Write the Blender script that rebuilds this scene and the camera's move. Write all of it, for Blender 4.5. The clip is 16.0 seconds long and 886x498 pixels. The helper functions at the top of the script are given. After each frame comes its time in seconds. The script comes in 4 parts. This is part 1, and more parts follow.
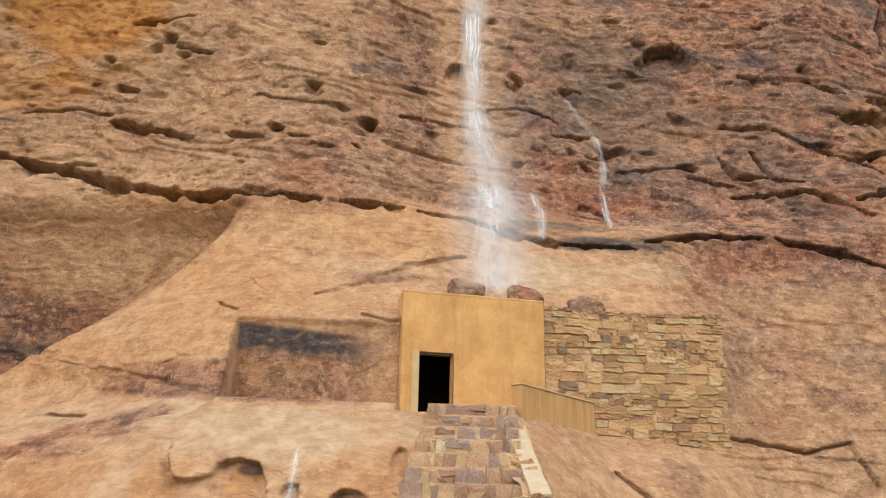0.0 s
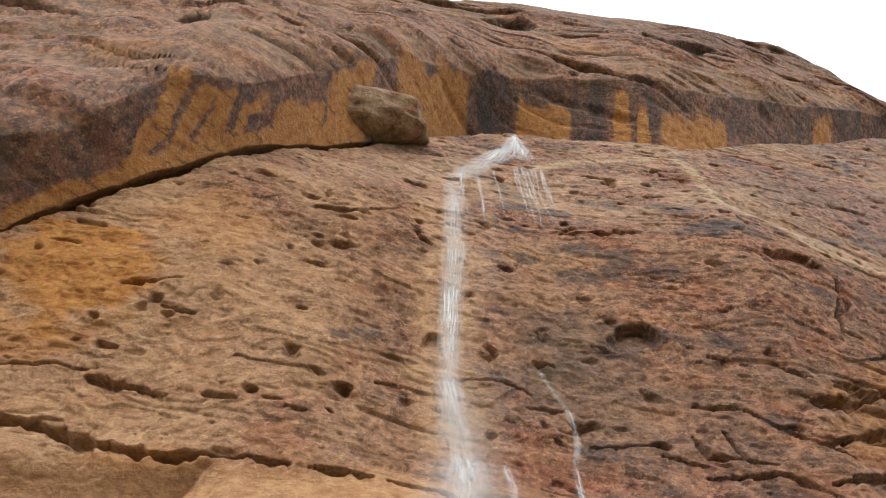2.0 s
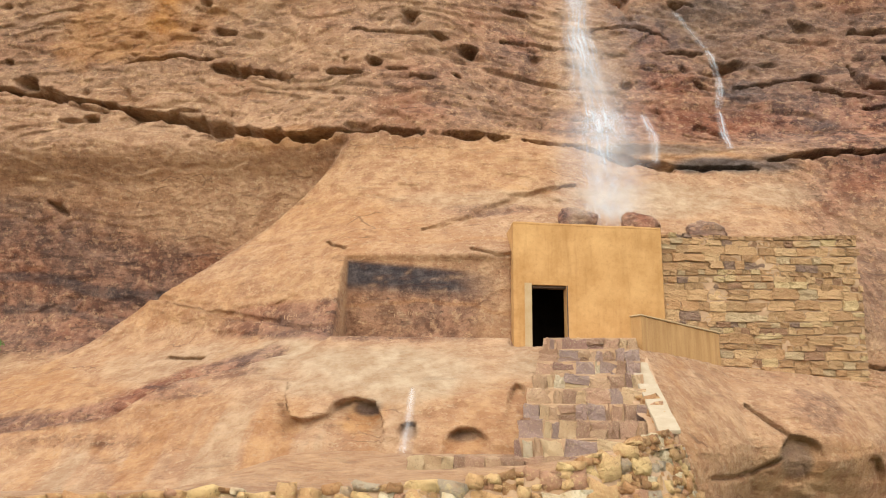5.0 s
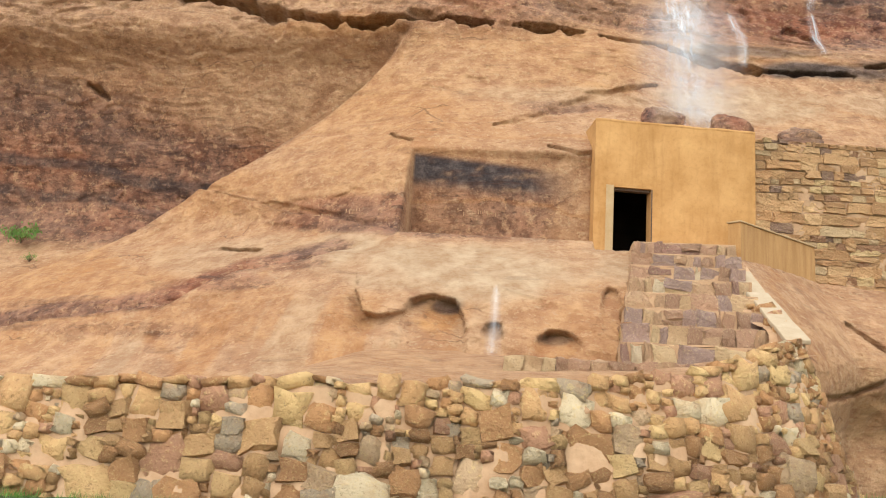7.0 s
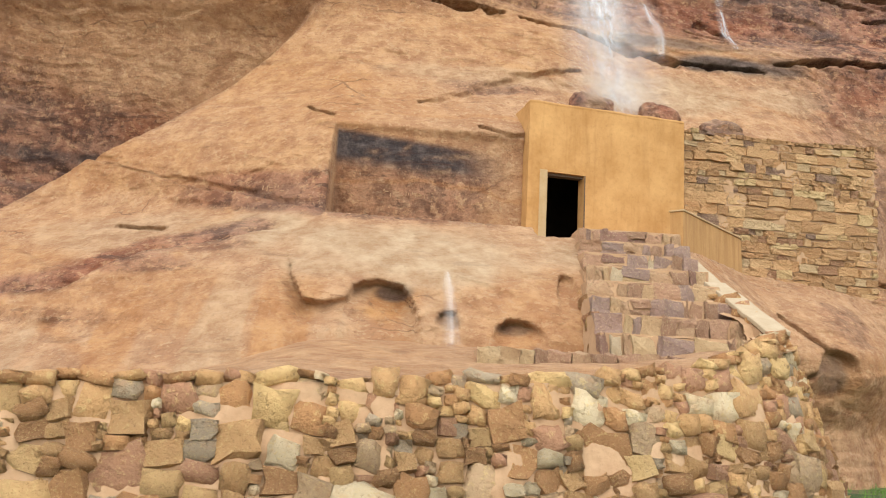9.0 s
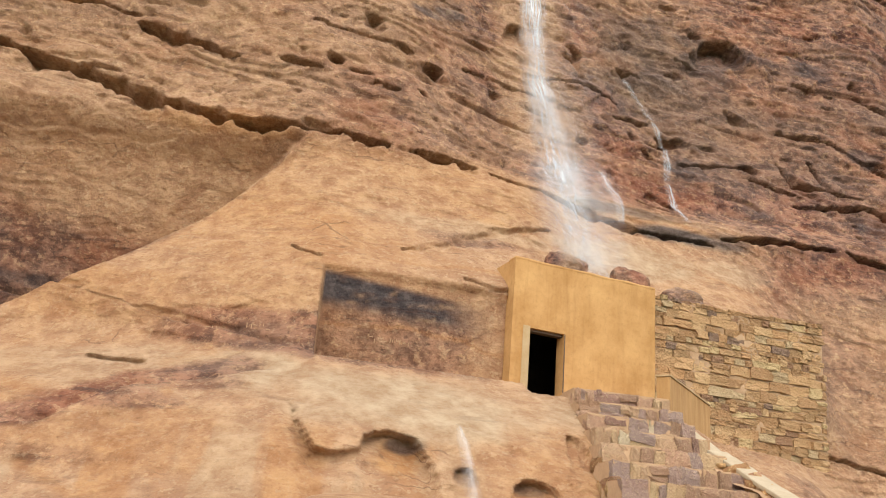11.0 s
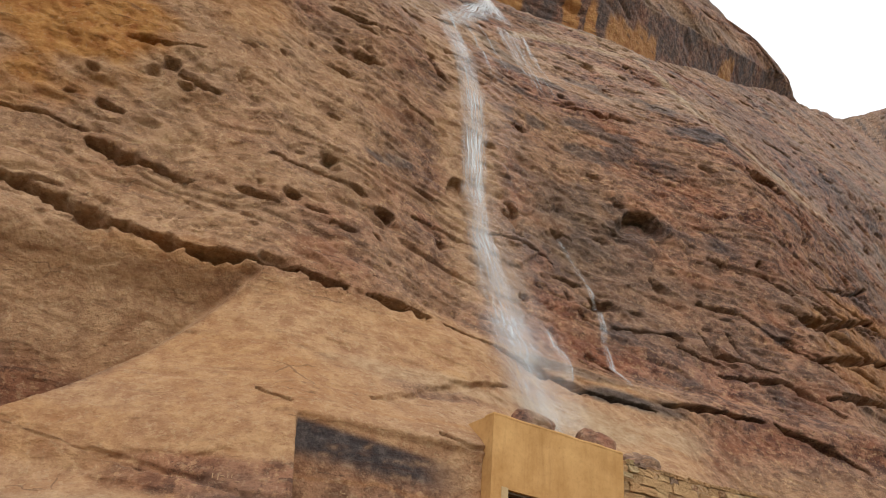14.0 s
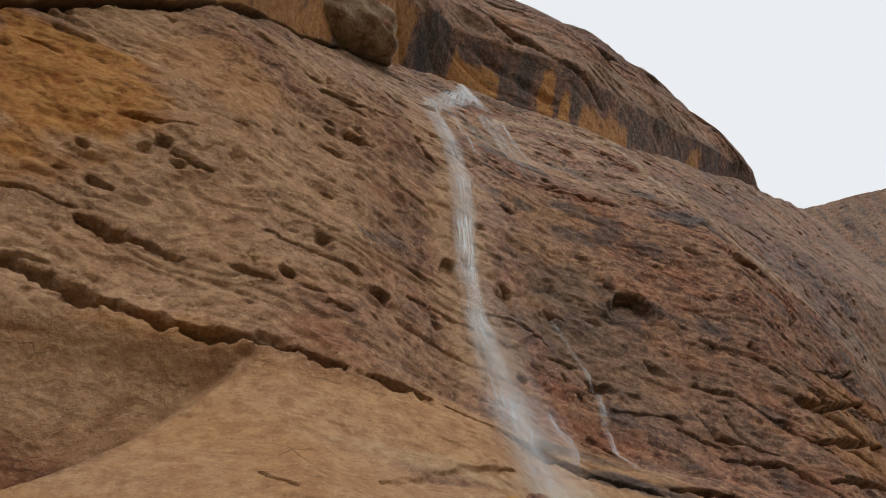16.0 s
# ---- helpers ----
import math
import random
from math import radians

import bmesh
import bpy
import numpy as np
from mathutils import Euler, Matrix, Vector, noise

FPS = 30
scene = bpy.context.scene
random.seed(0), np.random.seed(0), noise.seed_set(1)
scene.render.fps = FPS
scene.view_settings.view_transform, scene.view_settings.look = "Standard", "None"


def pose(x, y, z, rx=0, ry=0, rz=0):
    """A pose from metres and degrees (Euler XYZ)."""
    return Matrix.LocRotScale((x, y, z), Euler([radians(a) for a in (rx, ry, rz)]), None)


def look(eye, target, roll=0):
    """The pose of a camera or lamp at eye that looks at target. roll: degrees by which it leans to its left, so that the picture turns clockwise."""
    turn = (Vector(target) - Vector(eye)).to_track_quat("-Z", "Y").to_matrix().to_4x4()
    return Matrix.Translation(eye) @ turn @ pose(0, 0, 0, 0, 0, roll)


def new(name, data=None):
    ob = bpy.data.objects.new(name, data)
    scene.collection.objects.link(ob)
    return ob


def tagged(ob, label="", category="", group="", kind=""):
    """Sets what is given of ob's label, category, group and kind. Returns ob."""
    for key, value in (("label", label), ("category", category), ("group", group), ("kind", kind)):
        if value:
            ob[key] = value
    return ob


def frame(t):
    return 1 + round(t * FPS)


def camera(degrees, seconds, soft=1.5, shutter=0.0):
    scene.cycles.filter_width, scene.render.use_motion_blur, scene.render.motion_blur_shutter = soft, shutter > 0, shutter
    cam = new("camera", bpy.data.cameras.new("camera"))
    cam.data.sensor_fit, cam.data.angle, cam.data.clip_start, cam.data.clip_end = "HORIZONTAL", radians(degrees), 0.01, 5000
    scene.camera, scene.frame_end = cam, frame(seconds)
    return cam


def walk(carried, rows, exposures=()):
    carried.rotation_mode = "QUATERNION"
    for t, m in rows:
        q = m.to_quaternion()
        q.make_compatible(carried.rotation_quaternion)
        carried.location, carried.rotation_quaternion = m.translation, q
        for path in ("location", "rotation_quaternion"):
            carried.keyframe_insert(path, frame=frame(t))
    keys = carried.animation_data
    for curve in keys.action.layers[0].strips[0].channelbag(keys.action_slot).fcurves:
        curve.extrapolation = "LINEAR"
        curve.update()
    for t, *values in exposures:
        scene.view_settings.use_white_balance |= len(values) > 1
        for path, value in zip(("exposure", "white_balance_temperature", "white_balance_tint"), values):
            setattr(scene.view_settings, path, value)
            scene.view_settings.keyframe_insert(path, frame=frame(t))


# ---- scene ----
cam = camera(53.0, 16.0, soft=1.0)
PATH = [
    (0, -0.238, -0.267, 1.544, 109.44, -1.04, -1.65),
    (0.5, -0.149, -0.417, 1.460, 113.93, -1.39, -2.40),
    (1, -0.144, -0.502, 1.454, 118.37, -1.55, -3.14),
    (1.5, -0.152, -0.526, 1.472, 122.40, -2.05, -3.54),
    (2, -0.173, -0.576, 1.560, 126.46, -2.35, -4.02),
    (2.5, -0.205, -0.565, 1.581, 129.04, -2.33, -3.99),
    (3, -0.206, -0.485, 1.565, 127.32, -2.26, -3.90),
    (3.5, -0.291, -0.293, 1.554, 121.87, -1.52, -3.42),
    (4, -0.317, 0.010, 1.601, 114.10, -1.17, -0.71),
    (4.5, -0.314, 0.329, 1.709, 108.56, -0.89, 3.39),
    (5, -0.409, 0.685, 1.783, 105.08, -0.76, 5.46),
    (7.5, -2.985, 3.162, 1.272, 99.95, -3.57, 5.76),
    (8, -3.551, 3.579, 1.241, 99.59, -3.35, 5.51),
    (8.5, -4.060, 3.891, 1.280, 99.15, -3.08, 2.48),
    (9, -4.635, 4.233, 1.363, 100.07, -2.87, -3.85),
    (9.5, -5.315, 4.335, 1.395, 107.00, -3.74, -6.92),
    (12, -9.002, 5.236, 1.382, 110.09, -4.66, -16.15),
    (12.5, -9.598, 5.637, 1.376, 110.01, -4.79, -18.50),
    (13, -10.145, 6.012, 1.429, 114.32, -3.70, -20.94),
    (13.5, -10.598, 6.365, 1.461, 116.88, -3.99, -22.61),
    (14, -10.943, 6.753, 1.465, 120.27, -4.16, -22.71),
    (14.5, -11.270, 7.132, 1.499, 121.70, -1.71, -26.04),
    (15, -11.522, 7.457, 1.466, 123.02, -1.58, -25.95),
    (15.5, -11.629, 7.775, 1.395, 125.61, -2.34, -24.64),
    (16, -11.800, 8.253, 1.342, 126.46, -2.45, -24.55),
]
EXPOSURES = [(0, 0.62), (0.5, 0.75), (1.0, 0.92), (1.5, 1.0), (2.0, 0.4), (2.5, -0.52), (3.0, -0.55), (3.5, 0.1), (4.0, 0.42), (5.0, 0.75), (9.0, 0.72), (12.0, 0.72), (13.5, 0.6), (14.0, 0.1), (14.5, -0.4), (15.0, -0.47), (16.0, -0.42)]
walk(cam, [(t, pose(*p)) for t, *p in PATH], EXPOSURES)

# ---- light ----
world = bpy.data.worlds.new("world")
scene.world = world
world.use_nodes = True
wn, wl = world.node_tree.nodes, world.node_tree.links
sky = wn.new("ShaderNodeTexSky")
sky.sky_type, sky.sun_disc = "NISHITA", False
sky.sun_elevation, sky.sun_rotation = radians(52), radians(200)
sky.air_density, sky.dust_density = 1.5, 4.0
veil_mix = wn.new("ShaderNodeMix")          # high cloud whitens the sky
veil_mix.data_type = "RGBA"
veil_mix.inputs[0].default_value = 0.8
veil_mix.inputs[7].default_value = (8.3, 8.45, 8.5, 1)
wl.new(sky.outputs[0], veil_mix.inputs[6])
wl.new(veil_mix.outputs[2], wn["Background"].inputs[0])
wn["Background"].inputs[1].default_value = 0.16
sun = new("sun", bpy.data.lights.new("sun", "SUN"))
sun.data.energy, sun.data.angle, sun.data.color = 0.8, radians(30), (1, 0.95, 0.88)
sun.matrix_world = look((-14, -22, 40), (0, 30, 8))

# ---- materials ----


def nodes_of(name):
    m = bpy.data.materials.new(name)
    m.use_nodes = True
    return m, m.node_tree.nodes, m.node_tree.links, m.node_tree.nodes["Principled BSDF"]


def noise_tex(n, l, scale, detail=5, rough=0.6, stretch=(1, 1, 1), turn=(0, 0, 0), what="Object"):
    co = n.new("ShaderNodeTexCoord")
    mp = n.new("ShaderNodeMapping")
    mp.inputs["Scale"].default_value = stretch
    mp.inputs["Rotation"].default_value = turn
    l.new(co.outputs[what], mp.inputs[0])
    t = n.new("ShaderNodeTexNoise")
    t.inputs["Scale"].default_value, t.inputs["Detail"].default_value, t.inputs["Roughness"].default_value = scale, detail, rough
    l.new(mp.outputs[0], t.inputs["Vector"])
    return t.outputs["Fac"]


def ramp(n, l, value, lo, hi):
    r = n.new("ShaderNodeMapRange")
    r.inputs[1].default_value, r.inputs[2].default_value = lo, hi
    l.new(value, r.inputs[0])
    return r.outputs[0]


def calc(n, l, op, a, b):
    c = n.new("ShaderNodeMath")
    c.operation, c.use_clamp = op, op != "SUBTRACT"
    for i, v in enumerate((a, b)):
        if isinstance(v, (int, float)):
            c.inputs[i].default_value = v
        else:
            l.new(v, c.inputs[i])
    return c.outputs[0]


TONE = 0.645                                   # the dry stone's share of all base colours


def blend(n, l, fac, a, b, mode="MIX"):
    m = n.new("ShaderNodeMix")
    m.data_type, m.blend_type = "RGBA", mode
    for i, v in ((0, fac), (6, a), (7, b)):
        if isinstance(v, (int, float)):
            m.inputs[i].default_value = v
        elif isinstance(v, tuple):
            m.inputs[i].default_value = (*(TONE * c for c in v), 1)
        else:
            l.new(v, m.inputs[i])
    return m.outputs[2]


def bump(n, l, b, height, strength, dist, under=None):
    k = n.new("ShaderNodeBump")
    k.inputs["Strength"].default_value, k.inputs["Distance"].default_value = strength, dist
    l.new(height, k.inputs["Height"])
    if under:
        l.new(under.outputs[0], k.inputs["Normal"])
    l.new(k.outputs[0], b.inputs["Normal"])
    return k


def attribute(n, name):
    a = n.new("ShaderNodeAttribute")
    a.attribute_name = name
    return a.outputs["Fac"]


def rock_material():
    m, n, l, b = nodes_of("sandstone")
    dip = (0, radians(7), 0)
    broad = noise_tex(n, l, 0.5, 6, 0.62, (0.7, 0.7, 1.0), dip)
    blush = noise_tex(n, l, 0.4, 5, 0.65, (0.7, 0.7, 1.2), (0.3, 0.1, 0.2))
    grain = noise_tex(n, l, 1.7, 8, 0.68, (0.95, 1.0, 1.05), (0.4, radians(7), 0.2))
    lines = noise_tex(n, l, 3.0, 6, 0.6, (0.28, 0.3, 2.4), (0, radians(16), 0))
    fleck = noise_tex(n, l, 3.6, 7, 0.68, (0.9, 1.0, 1.1), (0.3, radians(7), 0.5))
    dash = noise_tex(n, l, 1.5, 6, 0.6, (0.4, 0.4, 2.2), dip)
    fine = noise_tex(n, l, 7, 4, 0.66, (0.95, 1.0, 1.1), (0.7, radians(7), 0.1))
    tan = blend(n, l, ramp(n, l, grain, 0.38, 0.62), (0.54, 0.285, 0.145), (0.79, 0.49, 0.265))
    tan = blend(n, l, ramp(n, l, broad, 0.52, 0.72), tan, (0.58, 0.295, 0.135))
    speck = noise_tex(n, l, 4.6, 5, 0.66, (0.9, 1.1, 1.1), (0.5, 0.2, 0.4))
    spall = noise_tex(n, l, 5.0, 5, 0.66, (0.85, 1.0, 1.2), (0.1, radians(9), 0.3))
    tan = blend(n, l, calc(n, l, "MULTIPLY", ramp(n, l, speck, 0.56, 0.61), 0.55), tan, (0.86, 0.58, 0.33))
    tan = blend(n, l, calc(n, l, "MULTIPLY", ramp(n, l, spall, 0.59, 0.64), 0.5), tan, (0.36, 0.16, 0.075))
    brown = blend(n, l, ramp(n, l, grain, 0.43, 0.58), (0.1, 0.038, 0.026), (0.48, 0.225, 0.135))
    brown = blend(n, l, calc(n, l, "MULTIPLY", ramp(n, l, broad, 0.48, 0.7), 0.6), brown, (0.27, 0.138, 0.09))
    brown = blend(n, l, calc(n, l, "MULTIPLY", ramp(n, l, blush, 0.5, 0.36), 0.5), brown, (0.3, 0.175, 0.125))
    brown = blend(n, l, calc(n, l, "MULTIPLY", ramp(n, l, blush, 0.5, 0.66), 0.45), brown, (0.42, 0.12, 0.042))
    t = calc(n, l, "ADD", attribute(n, "tan"), calc(n, l, "MULTIPLY", ramp(n, l, fleck, 0.56, 0.6), 0.5))
    col = blend(n, l, t, brown, tan)
    col = blend(n, l, calc(n, l, "MULTIPLY", ramp(n, l, spall, 0.4, 0.36), calc(n, l, "SUBTRACT", 0.6, calc(n, l, "MULTIPLY", attribute(n, "tan"), 0.5))), col, (0.045, 0.02, 0.016))
    orange = blend(n, l, ramp(n, l, grain, 0.36, 0.64), (0.47, 0.165, 0.035), (0.74, 0.36, 0.105))
    col = blend(n, l, attribute(n, "orange"), col, orange)
    dark = blend(n, l, ramp(n, l, fleck, 0.42, 0.64), (0.035, 0.032, 0.036), (0.13, 0.108, 0.105))
    col = blend(n, l, attribute(n, "dark"), col, dark)
    col = blend(n, l, attribute(n, "pale"), col, blend(n, l, ramp(n, l, grain, 0.38, 0.62), (0.55, 0.34, 0.18), (0.78, 0.57, 0.36)))
    worn = calc(n, l, "SUBTRACT", 1.0, calc(n, l, "MULTIPLY", attribute(n, "tan"), 0.75))
    col = blend(n, l, calc(n, l, "MULTIPLY", ramp(n, l, dash, 0.6, 0.65), calc(n, l, "MULTIPLY", worn, 0.65)), col, (0.08, 0.035, 0.022))
    col = blend(n, l, calc(n, l, "MULTIPLY", ramp(n, l, fine, 0.58, 0.66), calc(n, l, "MULTIPLY", worn, 0.32)), col, (0.1, 0.045, 0.028))
    col = blend(n, l, calc(n, l, "MULTIPLY", ramp(n, l, fine, 0.42, 0.35), calc(n, l, "SUBTRACT", 0.36, calc(n, l, "MULTIPLY", attribute(n, "dark"), 0.36))), col, (0.68, 0.46, 0.28))
    col = blend(n, l, calc(n, l, "MULTIPLY", ramp(n, l, lines, 0.59, 0.66), 0.15), col, (0.27, 0.12, 0.06))
    co = n.new("ShaderNodeTexCoord")
    warp = n.new("ShaderNodeVectorMath")
    warp.operation = "MULTIPLY_ADD"
    wobble = n.new("ShaderNodeTexNoise")
    wobble.inputs["Scale"].default_value, wobble.inputs["Detail"].default_value = 0.9, 5
    l.new(co.outputs["Object"], wobble.inputs["Vector"])
    warp.inputs[1].default_value = (1.6, 1.6, 0.9)
    l.new(wobble.outputs["Color"], warp.inputs[0])
    l.new(co.outputs["Object"], warp.inputs[2])
    tilt = n.new("ShaderNodeMapping")
    tilt.inputs["Rotation"].default_value = (0, radians(9), 0)
    tilt.inputs["Scale"].default_value = (0.2, 0.4, 1.0)
    l.new(warp.outputs[0], tilt.inputs[0])
    joints = n.new("ShaderNodeTexVoronoi")
    joints.feature = "DISTANCE_TO_EDGE"
    joints.inputs["Scale"].default_value = 0.85
    l.new(tilt.outputs[0], joints.inputs["Vector"])
    hair = calc(n, l, "MULTIPLY", ramp(n, l, joints.outputs["Distance"], 0.016, 0.005), ramp(n, l, broad, 0.55, 0.62))
    col = blend(n, l, calc(n, l, "MULTIPLY", hair, 0.5), col, (0.13, 0.055, 0.03))
    l.new(col, b.inputs["Base Color"])
    wet = attribute(n, "wet")
    l.new(ramp(n, l, wet, 1.4, 0.0), b.inputs["Roughness"])
    k = bump(n, l, b, grain, 0.9, 0.28)
    k = bump(n, l, b, dash, 0.3, 0.1, k)
    k = bump(n, l, b, lines, 0.12, 0.05, k)
    k = bump(n, l, b, spall, 0.45, 0.09, k)
    k = bump(n, l, b, fleck, 0.55, 0.1, k)
    bump(n, l, b, fine, 0.5, 0.05, k)
    return m


def stone_material(name, low, high, vein, odd, spread=0.5):
    """Field stones: each takes its own tone between low and high."""
    m, n, l, b = nodes_of(name)
    info = n.new("ShaderNodeObjectInfo")
    geo = n.new("ShaderNodeNewGeometry")
    own = n.new("ShaderNodeTexWhiteNoise")
    own.noise_dimensions = "1D"
    s = n.new("ShaderNodeMath")
    s.operation = "ADD"
    l.new(info.outputs["Random"], s.inputs[0])
    l.new(geo.outputs["Random Per Island"], s.inputs[1])
    l.new(s.outputs[0], own.inputs["W"])
    cr = n.new("ShaderNodeValToRGB")
    mean = tuple(0.5 * (a + c) for a, c in zip(low, high))
    stops = [(0, low), (0.14, mean), (0.3, high), (0.42, tuple(0.8 * c for c in low)), (0.54, vein), (0.62, odd[0]), (0.7, mean), (0.8, tuple(min(1, 1.15 * c) for c in high)), (0.87, odd[1]), (0.93, odd[2])]
    cr.color_ramp.interpolation = "CONSTANT"
    while len(cr.color_ramp.elements) < len(stops):
        cr.color_ramp.elements.new(0.5)
    for e, (p, c) in zip(cr.color_ramp.elements, stops):
        e.position, e.color = p, (*(TONE * v for v in c), 1)
    l.new(own.outputs["Value"], cr.inputs[0])
    big = noise_tex(n, l, 2.6, 6, 0.7, what="Object")
    fine = noise_tex(n, l, 9, 5, 0.75, what="Object")
    col = blend(n, l, calc(n, l, "MULTIPLY", ramp(n, l, big, 0.5, 0.7), spread), cr.outputs[0], low)
    col = blend(n, l, calc(n, l, "MULTIPLY", ramp(n, l, fine, 0.54, 0.62), 0.5), col, tuple(min(1, 1.25 * c) for c in high))
    col = blend(n, l, calc(n, l, "MULTIPLY", ramp(n, l, fine, 0.42, 0.35), 0.5), col, tuple(0.5 * c for c in low))
    l.new(col, b.inputs["Base Color"])
    b.inputs["Roughness"].default_value = 0.85
    k = bump(n, l, b, big, 0.8, 0.16)
    bump(n, l, b, fine, 0.85, 0.08, k)
    return m


def plain_material(name, a, c, scale, rough=0.9, relief=0.02, stretch=(1, 1, 1), streak=None):
    m, n, l, b = nodes_of(name)
    big = noise_tex(n, l, scale, 6, 0.65, stretch)
    fine = noise_tex(n, l, scale * 9, 5, 0.7)
    col = blend(n, l, ramp(n, l, big, 0.32, 0.68), a, c)
    if streak:
        run = noise_tex(n, l, 3.2, 4, 0.6, (1, 1, 0.12))
        col = blend(n, l, calc(n, l, "MULTIPLY", ramp(n, l, run, 0.52, 0.72), 0.55), col, streak)
    col = blend(n, l, calc(n, l, "MULTIPLY", ramp(n, l, fine, 0.5, 0.75), 0.35), col, tuple(0.6 * v for v in a))
    l.new(col, b.inputs["Base Color"])
    b.inputs["Roughness"].default_value = rough
    k = bump(n, l, b, big, 0.4, relief * 2)
    bump(n, l, b, fine, 0.4, relief * 0.5, k)
    return m


def water_material(name, low, high, across, along):
    """Falling water: white strands with gaps."""
    m, n, l, b = nodes_of(name)
    uv = n.new("ShaderNodeUVMap")
    sep = n.new("ShaderNodeSeparateXYZ")
    l.new(uv.outputs[0], sep.inputs[0])
    mp = n.new("ShaderNodeMapping")
    mp.inputs["Scale"].default_value = (across, along, 1)
    l.new(uv.outputs[0], mp.inputs[0])
    t = n.new("ShaderNodeTexNoise")
    t.inputs["Scale"].default_value, t.inputs["Detail"].default_value, t.inputs["Roughness"].default_value = 1.0, 6, 0.65
    l.new(mp.outputs[0], t.inputs["Vector"])
    strand = ramp(n, l, t.outputs["Fac"], low, high)
    body = attribute(n, "body")
    alpha = calc(n, l, "MULTIPLY", strand, body)
    b.inputs["Base Color"].default_value = (0.76, 0.79, 0.81, 1)
    b.inputs["Roughness"].default_value = 0.4
    b.inputs["Subsurface Weight"].default_value = 0.0
    l.new(alpha, b.inputs["Alpha"])
    return m


ROCK = rock_material()
RUBBLE = stone_material("field_stone", (0.69, 0.35, 0.14), (0.92, 0.58, 0.25), (0.74, 0.5, 0.28), ((0.64, 0.33, 0.18), (0.6, 0.46, 0.3), (1.0, 0.8, 0.5)), 0.5)
ASHLAR = stone_material("quarry_stone", (0.86, 0.47, 0.205), (0.98, 0.61, 0.295), (0.72, 0.42, 0.19), ((0.56, 0.29, 0.15), (0.4, 0.24, 0.16), (0.88, 0.62, 0.34)), 0.25)
STEP = stone_material("step_stone", (0.74, 0.43, 0.26), (0.93, 0.62, 0.34), (0.6, 0.39, 0.31), ((0.5, 0.28, 0.2), (0.56, 0.38, 0.31), (1.0, 0.8, 0.52)), 0.3)
MORTAR = plain_material("mortar", (0.58, 0.35, 0.185), (0.76, 0.5, 0.29), 1.6, relief=0.05)
PLASTER = plain_material("ochre_plaster", (0.58, 0.29, 0.085), (0.84, 0.48, 0.18), 0.9, relief=0.015, streak=(0.5, 0.25, 0.075))
STAINED = plain_material("stained_plaster", (0.5, 0.26, 0.085), (0.74, 0.43, 0.17), 2.2, relief=0.02, stretch=(1, 1, 0.15), streak=(0.34, 0.15, 0.05))
LIME = plain_material("pale_plaster", (0.6, 0.4, 0.19), (0.68, 0.5, 0.28), 2.0, relief=0.01)
COPING = plain_material("pale_coping", (0.6, 0.46, 0.29), (0.7, 0.56, 0.38), 3.0, relief=0.015)
WOOD = plain_material("weathered_wood", (0.13, 0.08, 0.05), (0.2, 0.13, 0.08), 5.0, relief=0.01, stretch=(1, 1, 0.1))
WATER = water_material("falling_water", 0.37, 0.66, 10.0, 1.3)
VEIL = water_material("water_lace", 0.3, 0.66, 12.0, 1.1)
MIST = water_material("water_mist", 0.1, 0.75, 2.0, 0.8)
SPRAY = water_material("water_veil", 0.36, 0.85, 11.0, 0.9)
# near black: the unlit room's shade is put into this colour
GLOOM = plain_material("room_shade", (0.025, 0.018, 0.013), (0.05, 0.035, 0.025), 1.5, relief=0.03)
GLOOM.node_tree.nodes["Principled BSDF"].inputs["Specular IOR Level"].default_value = 0.05
LEAF = plain_material("leaf", (0.12, 0.28, 0.035), (0.24, 0.44, 0.07), 3.0, 0.6)


def ground_material():
    m, n, l, b = nodes_of("grass_and_earth")
    big = noise_tex(n, l, 0.25, 6, 0.6)
    fine = noise_tex(n, l, 9, 6, 0.75)
    grass = blend(n, l, ramp(n, l, fine, 0.3, 0.7), (0.035, 0.085, 0.015), (0.1, 0.17, 0.04))
    earth = blend(n, l, ramp(n, l, fine, 0.3, 0.7), (0.3, 0.19, 0.11), (0.42, 0.29, 0.17))
    l.new(blend(n, l, ramp(n, l, big, 0.5, 0.62), grass, earth), b.inputs["Base Color"])
    b.inputs["Roughness"].default_value = 0.95
    bump(n, l, b, fine, 0.8, 0.06)
    return m


GROUND = ground_material()

# ---- helpers of this place ----


def part(name, bm, material, parent=None, label="", smooth=False):
    me = bpy.data.meshes.new(name)
    bmesh.ops.recalc_face_normals(bm, faces=bm.faces)
    bm.to_mesh(me)
    bm.free()
    me.materials.append(material)
    if smooth:
        for p in me.polygons:
            p.use_smooth = True
    ob = new(name, me)
    ob.parent = parent
    return tagged(ob, label=label)


def box(bm, x0, x1, y0, y1, z0, z1, m=None):
    """A box, moved by m."""
    r = bmesh.ops.create_cube(bm, size=1)["verts"]
    for v in r:
        v.co = Vector(((x0 + x1) / 2 + v.co.x * (x1 - x0), (y0 + y1) / 2 + v.co.y * (y1 - y0), (z0 + z1) / 2 + v.co.z * (z1 - z0)))
        if m:
            v.co = m @ v.co
    return r


def soften(bm, width, segments=2):
    bmesh.ops.bevel(bm, geom=list(bm.edges), offset=width, segments=segments, affect="EDGES", profile=0.6)


def lattice(ix, iy, iz):
    h = (ix * 374761393 + iy * 668265263 + iz * 1274126177) & 0xFFFFFFFF
    h = ((h ^ (h >> 13)) * 1274126177) & 0xFFFFFFFF
    return ((h ^ (h >> 16)) & 0xFFFF) / 65535.0


